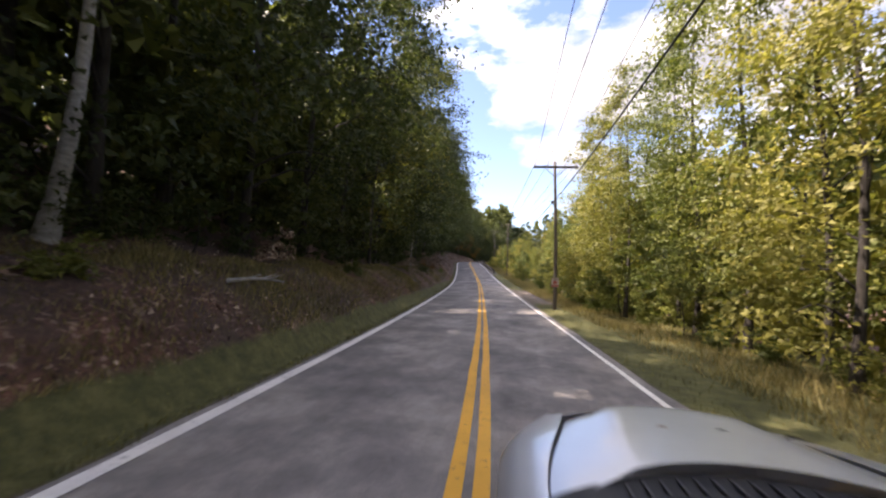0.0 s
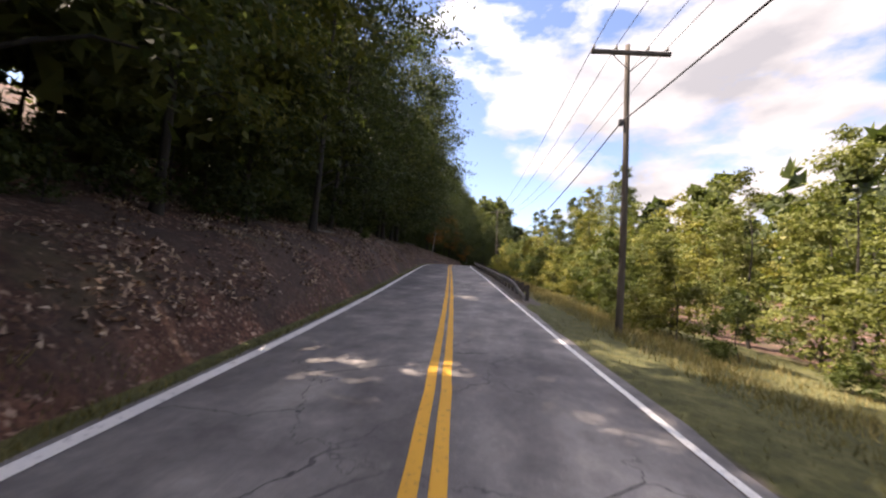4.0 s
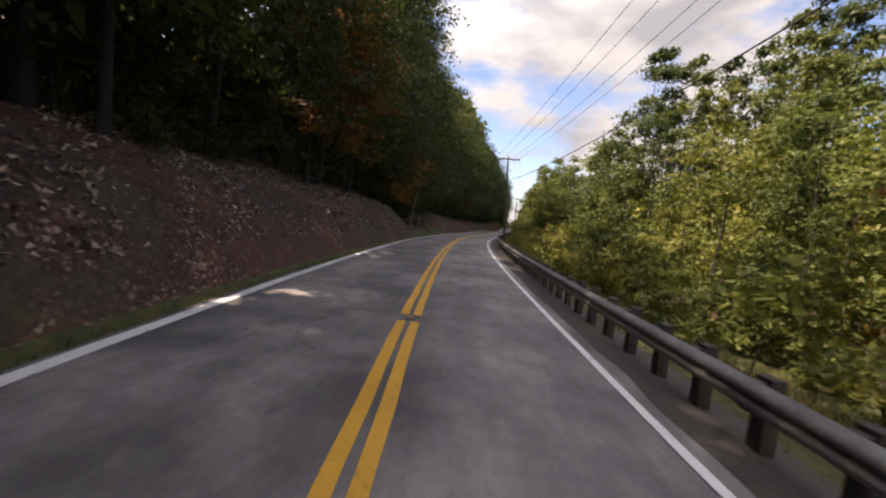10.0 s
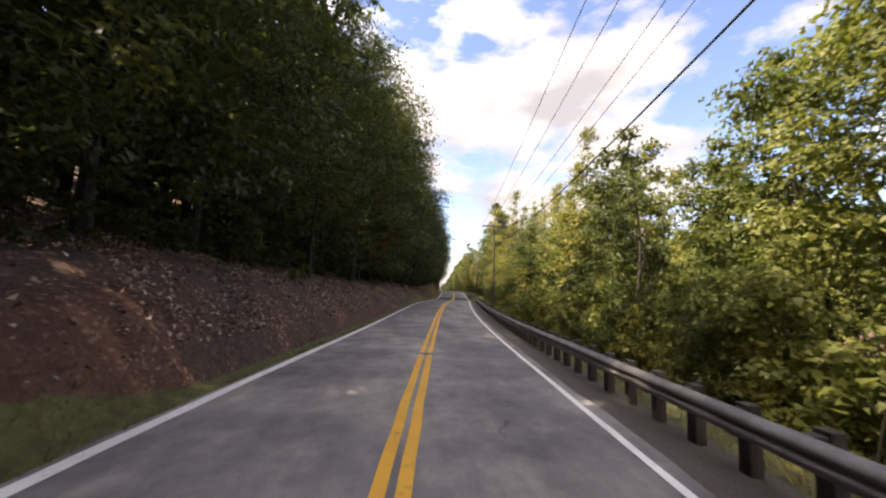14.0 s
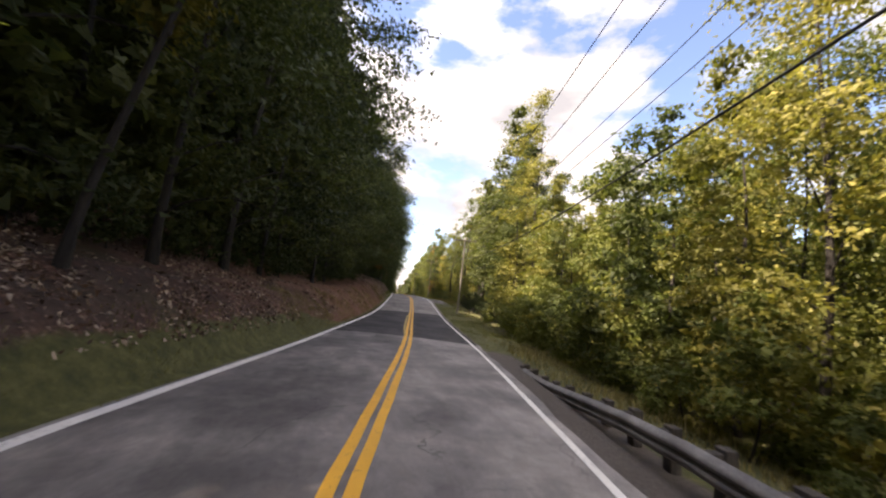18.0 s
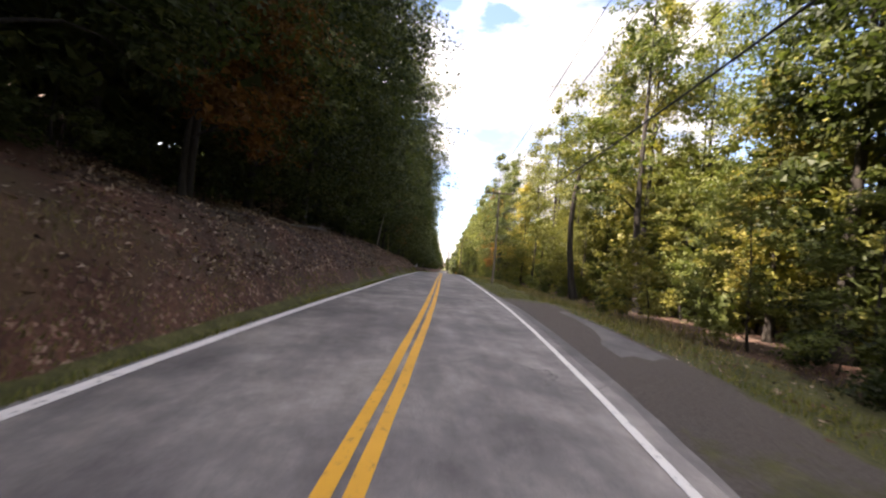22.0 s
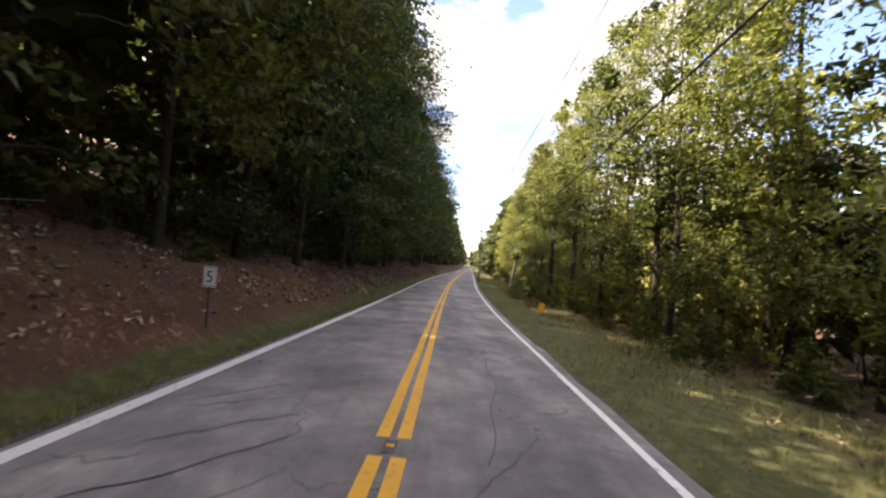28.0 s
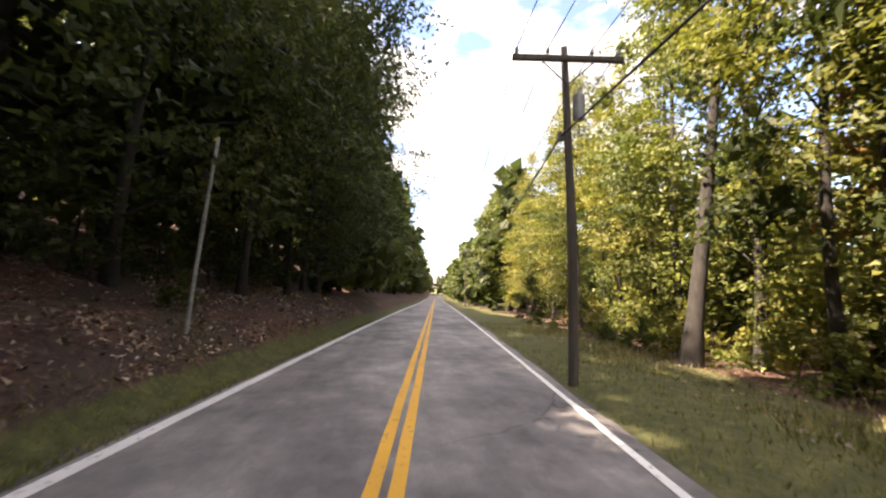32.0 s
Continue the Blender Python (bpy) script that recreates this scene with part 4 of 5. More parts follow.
    thicket("forest", "tall green woodland beyond the verge", [(23, 7, -15, 60, 0.5, 0.75), (36, 10, -15, 255, 0.5, 0.8), (33, 9, 250, 460, 0.7, 0.9), (10.2, 4.8, 458, 680, 0.7, 0.95), (17, 9, 450, 680, 0.7, 0.95), (30, 14, 460, 680, 0.7, 0.95), (55, 14, -20, 480, 0.5, 0.8)], far, mats)


right_woods()
thicket("forest", "distant wooded slopes on both sides of the valley", [(lat, 17, -60, 640, 0.7, 1.1) for lat in (46, 70, 90, 115, 145, -56, -75, -98, -128)], distant, [LEAF_DARK, BARK, LEAF_GREEN])
def grow(spots):
    for s, lat, src, k in spots:
        if lat > 0:
            plant(src, s, lat, k, 180, "trees along the verge")
        else:
            plant(src, s, lat, k, 0, "trees of the wooded bank")


# before and along the guardrail
grow([(29, -7.7, wall_gold, 0.72), (47, 11.5, gold, 0.7), (77, 28, gold, 1.15), (95, 13, sparse, 0.8), (122, 25, slim[0], 0.95), (130, 15, sparse, 0.75),
      (146.5, -7.7, wall_gold, 0.85), (138.5, -7.5, wall_rust, 0.85), (132.5, -6.6, wall_rust, 0.5), (139, 15, mid[0], 0.95), (143.5, 14.5, mid[1], 1.0), (145, 25.5, sparse, 1.15), (140, 27, airy[0], 1.15), (131, 29, oak, 0.9), (128.5, 27.5, slim[1], 0.9), (135, 31, oak, 0.82)])
# behind the guardrail's second half
grow([(148, 15.5, mid[2], 1.2), (148, 17, rust, 0.42), (151, 13.5, mid[1], 1.15), (152, 15, rust, 0.34), (153, 18, oak, 0.62), (155, 15, mid[0], 1.3),
      (157, 30, oak, 0.82), (159, 17, oak, 0.7), (160, 13, sparse, 0.9), (163, -7.4, wall_gold, 0.6), (163, 24, oak, 0.98), (165.5, 21, oak, 0.9),
      (169, 25, oak, 1.08), (171, 20, oak, 0.86), (173, 29, oak, 1.12), (176, 17, oak, 0.98), (173.5, 15.2, oak, 0.92), (178.5, 20.5, oak, 1.0), (180, 27, oak, 1.1), (180, 22, oak, 0.75),
      (186, 18, sparse, 0.95), (246, 13.5, slim[1], 0.9), (250.5, 13.2, slim[1], 0.88), (254, 14.8, slim[0], 0.9), (257.5, 16, airy[0], 0.9)])
# beyond the guardrail
grow([(277, 9.2, oak, 1.06), (283, 10.5, oak, 1.08), (289, 12, oak, 0.9), (293, 13, oak, 0.85), (298, 12.5, oak, 0.9),
      (300.5, 9.0, mid[2], 0.5), (303, 12.5, oak, 0.85), (304, 9.2, mid[1], 0.62), (334, 8.6, gold, 0.82), (306.5, 12.0, gold, 0.75), (322, 12.5, oak, 0.85), (324.5, 11, mid[0], 0.9), (312, 12.2, mid[0], 0.7), (320, 14.2, airy[0], 1.05), (316, 15.5, slim[0], 0.95), (327, 13.5, slim[2], 0.88), (313, 14, airy[1], 0.95), (343, 9, oak, 0.62), (354, 9.2, rust, 0.72),
      (364.8, 9.4, rust, 0.92), (376.5, 12.5, oak, 0.92), (380, 11.2, slim[1], 1.0), (384.5, 12, oak, 0.9), (417.5, 10.2, slim_gold, 0.95), (422.5, 10.6, oak, 0.95), (420, 13, oak, 1.0), (424, 13, rust, 0.8), (433, 12, oak, 1.0)])

# tall trees closing the edge of the bank
# those near s = 229 and 315 are added to shade lane and verge
grow([(230.5, -9.2, wall[1], 1.0), (227.5, -9.6, wall[2], 1.02), (229, -12.5, wall[0], 1.05), (33, -9.5, wall[3], 1.0), (99, -7.4, wall[0], 1.1), (104.5, -7.2, wall[2], 1.12), (110, -7.4, wall[1], 1.1), (115.5, -7.6, wall[3], 1.08), (313, -9.4, wall[2], 1.18), (316.5, -10.4, wall[0], 1.15)])

# added tall trees, hidden behind the front row, whose shade closes over the lane
for s, lat, k, turn in ((166.5, -13.4, 1.3, -12.0), (170.0, -12.6, 1.28, 16.0), (173.5, -13.2, 1.33, 3.0), (177.0, -12.8, 1.3, -18.0), (180.5, -13.0, 1.28, 10.0), (403.5, -11.4, 1.35, -14.0), (407.5, -12.8, 1.3, 20.0)):
    copy_thing(wall[0], spot(s, lat, float(rise(s, lat)) - 0.05, turn, (k, k, k)))["group"] = "trees of the wooded bank"

copy_thing(airy[1], spot(313.0, 10.6, float(rise(313.0, 10.6)) - 0.05, 180.0, (1.15, 1.15, 1.15)))["group"] = "trees along the verge"

# brush and ferns on the bank
for s, lat, src, k in ((51.5, -6.0, fern, 0.6), (50.4, -6.8, fern, 0.7), (52.8, -6.9, brush, 0.9), (53.5, -5.6, brush, 0.8), (56, -6.1, brush, 1.0), (58.5, -5.4, brush, 0.7), (60.5, -6.3, brush, 1.0), (54.5, -5.0, weed, 0.5),
                       (40.5, -5.6, weed, 0.6), (36, -6.3, brush, 0.8), (15, -6.4, brush, 0.7), (21, -6.0, weed, 0.55), (8.5, -6.1, weed, 0.5), (87, -6.6, weed, 0.6), (107, -6.3, weed, 0.45),
                       (147, -6.8, weed, 0.6), (205, -6.2, weed, 0.5), (238, -6.0, weed, 0.5), (312, -8.6, brush, 0.7), (335, -8.2, weed, 0.6), (378, -6.4, weed, 0.6), (409, -6.2, brush, 0.7), (424, -6.0, weed, 0.6)):
    plant(src, s, lat, k, None, "brush on the bank")

# single trees with a trunk in view
def single(spots):
    for seed, s, lat, h, reach, low, gi, lean, crook, lab, bark_, leaf_ in spots:
        ob = make_tree("tree", seed, h, reach, low, 18, 3800, 0.155, leaf_, bark_, lean, gi, 0.0, lab, crook=crook)
        ob.matrix_basis = spot(s, lat, float(rise(s, lat)) - 0.05, 0)


single([(88, 10.0, -8.4, 12, 2.4, 7.0, 0.17, 1.6, 0.0, "leaning pale-barked tree on the bank", PALE_BARK, LEAF_DARK),
        (89, 46.0, -7.9, 11, 2.2, 6.0, 0.1, 2.0, 0.0, "thin leaning pale tree on the bank", PALE_BARK, LEAF_GREEN),
        (98, 246.5, -6.4, 12.0, 2.2, 5.4, 0.11, 3.0, 0.2, "slender golden tree at the edge of the wooded bank", BARK, LEAF_GOLD),
        (95, 115.5, 24.0, 18, 2.5, 8.0, 0.17, 0.2, 0.2, "tall slender tree rising above the thicket", BARK, LEAF_GREEN),
        (96, 136.0, 24.0, 16, 2.4, 6.0, 0.15, 0.3, 0.2, "tall slender yellowing tree above the thicket", BARK, LEAF_LIME),
        (97, 142.5, 24.0, 14, 1.8, 6.0, 0.14, -0.2, 0.2, "slender tree above the thicket", BARK, LEAF_GREEN),
        (90, 291.5, 9.4, 19, 2.8, 8.0, 0.24, 0.0, 0.1, "dark-trunked tree in the shaded wood", BARK, LEAF_GREEN),
        (87, 295.5, 10.0, 19, 2.8, 7.5, 0.28, 0.2, 0.2, "dark-trunked tree in the shaded wood", BARK, LEAF_GREEN)])
single([(91, 299.0, 10.4, 18, 2.8, 8.0, 0.22, -0.3, 0.1, "dark-trunked tree in the shaded wood", BARK, LEAF_DARK),
        (92, 303.5, 11.6, 17, 2.6, 7.0, 0.2, 0.2, -0.1, "dark-trunked tree in the shaded wood", BARK, LEAF_GREEN),
        (81, 317.5, 8.8, 20.5, 3.0, 7.8, 0.22, 6.0, -1.1, "crooked dark-trunked tree leaning out over the verge", BARK, LEAF_LIME),
        (99, 315.0, 11.6, 18.5, 2.8, 7.0, 0.19, 0.8, -0.2, "dark-trunked tree behind the crooked one", BARK, LEAF_LIME),
        (82, 328.5, 9.9, 18, 3.2, 4.5, 0.2, 0.4, 0.2, "thick dark-trunked tree beside the verge", BARK, LEAF_LIME),
        (83, 347.5, 7.8, 14, 2.2, 5.5, 0.24, 0.5, 0.2, "dark-trunked tree at the edge of the verge", BARK, LEAF_DARK),
        (84, 396.5, 9.2, 17, 2.8, 5.5, 0.26, 0.0, 0.2, "dark-trunked tree at the edge of the verge", BARK, LEAF_GREEN)])
single([(85, 402.0, 9.2, 18, 2.8, 6.0, 0.26, 0.0, -0.2, "dark-trunked tree at the edge of the verge", BARK, LEAF_LIME),
        (93, 411.0, 9.6, 17, 2.8, 4.5, 0.14, 0.0, 0.2, "dark-trunked tree at the edge of the verge", BARK, LEAF_LIME),
        (86, 419.5, 11.0, 19, 3.0, 7.5, 0.2, 0.4, 0.2, "dark-trunked tree at the edge of the verge", BARK, LEAF_GREEN),
        (94, 426.2, 8.3, 19, 3.0, 7.5, 0.27, 2.9, 0.2, "large leaning dark-trunked tree at the edge of the verge", BARK, LEAF_LIME)])

# low growth at the feet of the woodland trees and behind the guardrail
thicket("undergrowth", "low green weeds and bushes at the feet of the roadside trees",
        [(lat, 1.9, s0, s1, 0.6, 1.4) for s0, s1, lat in ((346, 392, 10.0), (262, 280, 10.5), (-8, 34, 10.0), (-8, 60, 11.8), (90, 150, 9.4), (318, 345, 10.2), (392, 438, 9.4), (394, 436, 11.2), (276, 300, 11.0), (234, 268, 8.2), (238, 270, 9.6), (100, 236, 6.5), (152, 236, 7.6))],
        herb, [LEAF_GREEN, BARK, LEAF_LIME])

# shaded growth between the verge and the dark wood
thicket("undergrowth", "dull green bushes between the verge and the wood", [(8.3, 1.5, 278, 300, 0.35, 0.6), (9.6, 1.9, 277, 302, 0.5, 0.9)], scrub, [LEAF_DARK, BARK])

# dark undergrowth inside the wood beside the pull-off
for s0, s1, lat in ((304, 350, 13.0), (300, 350, 17.0)):
    s = s0
    while s < s1:
        plant(pick(under), s, lat + rng.uniform(-0.8, 0.8), rng.uniform(0.55, 0.8), None, "undergrowth of the wood")
        s += rng.uniform(2.2, 3.2)

# the models themselves join the far end of the wood
for k, ob in enumerate(STOCK):
    s = 452 + 3.4 * k
    lat = -11.0 - 2 * (k % 3) if k % 2 else 11.5 + 2 * (k % 3)
    ob.matrix_basis = spot(s, lat, float(rise(s, lat)) - 0.05, 40.0 * k)


# ---- grass, straw and fallen leaves ----
def scatter(n, s0, s1, lats, seed, squeeze=1.0):
    r = np.random.default_rng(seed)
    s = r.uniform(s0, s1, n)
    lo, hi = lats(s)
    lat = lo + (hi - lo) * r.uniform(0, 1, n) ** squeeze
    return r, s, lat


def grass(name, n, s0, s1, lats, mat, seed, tall, label, squeeze=1.0):
    r, s, lat = scatter(n, s0, s1, lats, seed, squeeze)
    p = place(s, lat)
    hgt = (tall * r.uniform(0.5, 1.3, n) * (0.75 + 0.5 * bumps(s, lat, 2.2, 3)))[:, None]
    a = r.uniform(0, 2 * np.pi, n)
    side = np.stack([np.cos(a), np.sin(a), 0 * a], -1) * (0.006 + 0.02 * hgt)
    tip = np.stack([r.normal(size=n) * 0.35, r.normal(size=n) * 0.35, np.ones(n)], -1) * hgt
    p[:, 2] -= 0.02
    v = np.stack([p - side, p + side, p + tip], 1).reshape(-1, 3)
    tagged(new(name, mesh_of(name, v, np.arange(3 * n).reshape(n, 3), mat)), label, "grass", kind="stuff")


grass("verge_grass", 50000, 290, 440, lambda s: (-steps(s, TOE) - steps(s, [(280, 0.3), (300, 0.35), (366, 0.4), (371, 1.9), (382, 1.7), (385, 0.6), (388, 1.2), (399, 1.1), (405, 0.6)]), steps(s, EDGE_WEST) - 0.17), LUSH_GRASS, 207, 0.13, "lush green grass along the foot of the bank", 0.8)
grass("verge_grass", 44000, 262, 440, lambda s: (3.3 + 2.3 * ((s > 294) & (s < 312)), 7.4 + 0 * s), LUSH_GRASS, 208, 0.16, "lush green grass on the roadside verge")
grass("verge_grass", 54000, -5, 292, lambda s: (-steps(s, TOE) - steps(s, [(45, 0.9), (62, 0.3), (172, 0.3), (178, 1.7), (188, 1.5), (195, 0.3), (230, 0.4), (240, 1.1), (256, 1.1), (263, 0.3), (300, 0.7), (385, 0.7), (395, 1.2)]), steps(s, EDGE_WEST) - 0.17), GRASS, 201, 0.12, "short green grass along the foot of the bank", 0.8)
grass("verge_grass", 44000, -5, 440, lambda s: (3.2 + 0.9 * ((s > 74) & (s < 255)) + 2.4 * ((s > 294) & (s < 312)) + 2.0 * ((s > 28) & (s < 46)), 8.2 + 0 * s), GRASS, 202, 0.17, "green grass on the roadside verge")
grass("dry_grass", 46000, -5, 90, lambda s: (4.6 + 0 * s, 9.5 + 0 * s), DRY_GRASS, 203, 0.3, "tall dry straw-coloured grass on the verge")
grass("dry_grass", 36000, 76, 262, lambda s: (4.3 + 0 * s, 8.0 + 0 * s), DRY_GRASS, 204, 0.32, "tall dry grass behind the guardrail")
grass("dry_grass", 17000, 300, 440, lambda s: (5.6 + 0 * s, 9.2 + 0 * s), DRY_GRASS, 205, 0.34, "dry grass at the wood's edge")
grass("dry_grass", 20000, -5, 32, lambda s: (-8.2 + 0 * s, -4.4 + 0 * s), DRY_GRASS, 206, 0.24, "dry grass and stalks on the bank")
grass("bank_weeds", 26000, -5, 62, lambda s: (-7.6 + 0 * s, -4.4 + 0 * s), GRASS, 209, 0.22, "dull green weeds among the leaves on the bank")
grass("dry_grass", 16000, 254, 304, lambda s: (-5.6 + 0.6 * np.sin(s * 0.9) + 0.4 * np.sin(s * 2.3), -3.9 + 0 * s), DRY_GRASS, 216, 0.16, "short dry grass creeping up the red earth cut")

for seed, n, s0, s1 in ((211, 92000, -5, 150), (212, 86000, 150, 300), (213, 80000, 300, 440)):
    r, s, lat = scatter(n, s0, s1, lambda s: (-steps(s, TOE) - 0.35, -steps(s, TOE) - 6.5), seed, 1.3)
    drift = 0.5 + 0.9 * bumps(s, lat, 1.9, 0.3) + 0.5 * bumps(s, lat, 0.6, 1.1)      # leaves gather in drifts
    keep = (r.uniform(0, 1, n) > np.maximum(0.75 * steps(s, BARE), steps(s, [(52, 0.8), (64, 0.0), (168, 0.0), (174, 0.7), (188, 0.7), (194, 0.0)]))) & (r.uniform(0, 1, n) < np.clip(drift, steps(s, [(295, 0.12), (305, 0.6), (350, 0.6), (362, 0.2)]), 1.0))
    p = place(s[keep], lat[keep])
    p[:, 2] += r.uniform(0.01, 0.06, len(p))
    v, f = leaves(r, p, 0.105, np.array([[0.3, 0, 1.0]]) + 0 * p, 0.2)
    tagged(new("leaf_litter", mesh_of("leaf_litter", v, f, LITTER)), "fallen brown leaves covering the bank", "leaf litter", kind="stuff")
r, s, lat = scatter(3000, 398, 413, lambda s: (5.5 + 0 * s, 7.4 + 0 * s), 215)
p = place(s, lat)
p[:, 2] += r.uniform(0.01, 0.09, len(p))
v, f = leaves(r, p, 0.1, np.array([[-0.3, 0, 1.0]]) + 0 * p, 0.3)
tagged(new("leaf_litter", mesh_of("leaf_litter", v, f, LEAF_RUST)), "fresh orange leaves fallen below the golden tree", "leaf litter", kind="stuff")
r, s, lat = scatter(9000, 270, 440, lambda s: (5.4 + 0 * s, 10.5 + 0 * s), 214)
p = place(s, lat)
p[:, 2] += r.uniform(0.01, 0.05, len(p))
v, f = leaves(r, p, 0.09, np.array([[0, 0, 1.0]]) + 0 * p, 0.35)
tagged(new("leaf_litter", mesh_of("leaf_litter", v, f, LITTER)), "fallen brown leaves under the roadside trees", "leaf litter", kind="stuff")


# ---- utility poles and their wires ----
def utility_pole(height, lean, box_on=False, wood=POLE_WOOD, label="weathered wooden utility pole with crossarm and insulators"):
    top = new("utility_pole")
    t = np.linspace(0, 1, 9)
    v, f = tube(np.stack([lean * t + 0.05 * np.sin(t * 4), 0 * t, -0.6 + (height + 0.6) * t], -1), 0.115 - 0.04 * t, 14)
    top_cap = np.arange(len(v) - 14, len(v)).reshape(1, 14)
    hang("pole", mesh_of("pole", v, [*f.tolist(), top_cap[0].tolist()], wood, False), top)
    za = height - 0.35
    bm = box(bmesh.new(), lean - 1.25, lean + 1.25, -0.2, -0.09, za - 0.06, za + 0.06, 0.012)
    part("crossarm", bm, POLE_WOOD, top)
    for sgn in (-1, 1):
        bm = rod(bmesh.new(), (lean + sgn * 0.62, -0.16, za - 0.04), (lean, -0.12, za - 0.6), 0.018, None, 5)
        part("brace", bm, IRON, top)
    for x in (-1.15, -0.45, 0.55, 1.15):
        bm = rod(bmesh.new(), (lean + x, -0.145, za + 0.05), (lean + x, -0.145, za + 0.16), 0.018, None, 6)
        rod(bm, (lean + x, -0.145, za + 0.13), (lean + x, -0.145, za + 0.23), 0.05, 0.035, 8)
        part("insulator", bm, CERAMIC, top)
    zc = height * 0.72
    bm = box(bmesh.new(), lean * 0.7 - 0.22, lean * 0.7 - 0.1, -0.06, 0.06, zc - 0.1, zc + 0.1, 0.01)
    part("cable_clamp", bm, IRON, top)
    if box_on:
        bm = rod(bmesh.new(), (lean * 0.8 + 0.22, -0.12, height - 1.75), (lean * 0.8 + 0.22, -0.12, height - 1.2), 0.13, None, 14)
        rod(bm, (lean * 0.8 + 0.22, -0.12, height - 1.2), (lean * 0.8 + 0.22, -0.12, height - 1.1), 0.05, 0.04, 8)
        part("transformer", bm, CERAMIC, top, "grey metal transformer can")
    return tagged(top, label, "utility pole", "poles along the road")


POLES = [(-22, 5.0, 9.0, 0.0, 0), (26.2, 4.1, 8.5, -0.1, 0), (70.0, 5.2, 9.2, 0.1, 0), (130.3, 6.95, 11.2, -0.1, 0), (179.7, 4.45, 9.3, -0.55, 0), (225.5, 4.8, 8.6, 0.15, 0),
         (282.5, 5.0, 8.6, 0.3, 0), (328.0, 4.8, 8.6, 0.1, 0), (369.7, 4.12, 8.0, 0.25, 0), (422.5, 3.38, 7.5, -0.1, 1), (475.0, 5.0, 9.0, 0.0, 0)]
tops = []
for s, lat, h, lean, tr in POLES:
    if 260 < s < 340:
        ob = utility_pole(h, lean, bool(tr), PALE_POLE_WOOD, "pale grey wooden utility pole with crossarm")
    else:
        ob = utility_pole(h, lean, bool(tr))
    m = spot(s, lat, float(rise(s, lat)))
    ob.matrix_basis = m
    tops.append([np.array(m @ Vector((lean + x, -0.145, h - 0.12))) for x in (-1.15, -0.45, 0.55, 1.15)] + [np.array(m @ Vector((lean * 0.7 - 0.16, 0, h * 0.72)))])


def span(a, b, sag, r, name, label, mat):
    t = np.linspace(0, 1, 15)[:, None]
    p = a + (b - a) * t
    p[:, 2] -= (4 * sag * t * (1 - t))[:, 0]
    v, f = tube(p, r, 5)
    tagged(new(name, mesh_of(name, v, f, mat, False)), label, "wire", "wires between the poles")


for A, B in zip(tops, tops[1:]):
    far_ = float(np.linalg.norm(B[4] - A[4])) / 46
    far_ = far_ * 1.35 if far_ > 1.25 else far_
    for k in range(4):
        span(A[k], B[k], (0.5 + 0.05 * k) * far_ ** 2, 0.011, "power_line", "thin dark overhead power line", CABLE)
    span(A[4], B[4], 0.85 * far_ ** 2, 0.022, "telephone_cable", "thick black overhead telephone cable", CABLE)


# ---- guardrail ----
def guardrail():
    top = tagged(new("guardrail"), "galvanised steel W-beam guardrail on wooden posts", "guardrail")
    s0, s1, off = 76.0, 254.0, [(76, 3.62), (130, 3.6), (165, 3.9), (254, 4.0)]
    prof = [(0.02, 0.0), (0.0, 0.02), (-0.05, 0.055), (-0.08, 0.085), (-0.08, 0.105), (-0.05, 0.13), (-0.01, 0.155), (-0.01, 0.16), (-0.05, 0.185), (-0.08, 0.21), (-0.08, 0.23), (-0.05, 0.265), (0.0, 0.295), (0.02, 0.312)]
    n = int((s1 - s0) / 3.81)
    for k in range(n):
        a, b = s0 + 3.81 * k, s0 + 3.81 * (k + 1) + 0.06
        sv = np.linspace(a, b, 4)
        dip = lambda s: 0.18 * smooth((s - 218) / 22) + 0.5 * smooth((s - 243) / 8) + 0.45 * (1 - smooth((s - 75) / 5))
        V = []
        for s in sv:
            base = steps(s, off) - 0.17 + (0.006 if s == b else 0)
            for dx, dz in prof:
                V.append(place(s, base + dx, float(rise(s, 4.0)) + 0.47 + dz - float(dip(s))))
        m = len(prof)
        F = [(i * m + j, i * m + j + 1, (i + 1) * m + j + 1, (i + 1) * m + j) for i in range(3) for j in range(m - 1)]
        hang("rail_panel", mesh_of("rail_panel", V, np.array(F), STEEL, False), top)
    bm = box(bmesh.new(), -0.075, 0.075, -0.095, 0.095, -0.6, 0.815, 0.012)
    post = bpy.data.meshes.new("post")
    bm.to_mesh(post)
    bm.free()
    post.materials.append(POST_WOOD)
    bm = box(bmesh.new(), -0.075, 0.075, -0.075, 0.075, 0.5, 0.805, 0.01)
    block = bpy.data.meshes.new("spacer_block")
    bm.to_mesh(block)
    bm.free()
    block.materials.append(POST_WOOD)
    s = s0 + 0.6
    r = random.Random(3)
    while s < s1 - 2:
        lat = float(steps(s, off)) + 0.09
        up = float(rise(s, 4.0)) - float(0.18 * smooth((s - 218) / 22) + 0.5 * smooth((s - 243) / 8)) + r.uniform(-0.03, 0.03)
        hang("post", post, top, m=spot(s, lat, up, r.uniform(-4, 4)))
        hang("spacer_block", block, top, m=spot(s, lat - 0.152, up - 0.02, r.uniform(-2, 2), (1.0, 1, 0.98)))
        s += 1.43 if s < 136 else 0.9525
    return top


guardrail()


# ---- small roadside things ----
def stub_pole(height, r0, lean_x, lean_y, mat, name, label, cat):
    t = np.linspace(0, 1, 6)
    v, f = tube(np.stack([lean_x * t ** 1.2, lean_y * t, -0.4 + (height + 0.4) * t], -1), r0 * (1 - 0.3 * t), 10)
    return tagged(new(name, mesh_of(name, v, [*f.tolist(), list(range(len(v) - 10, len(v)))], mat, False)), label, cat)


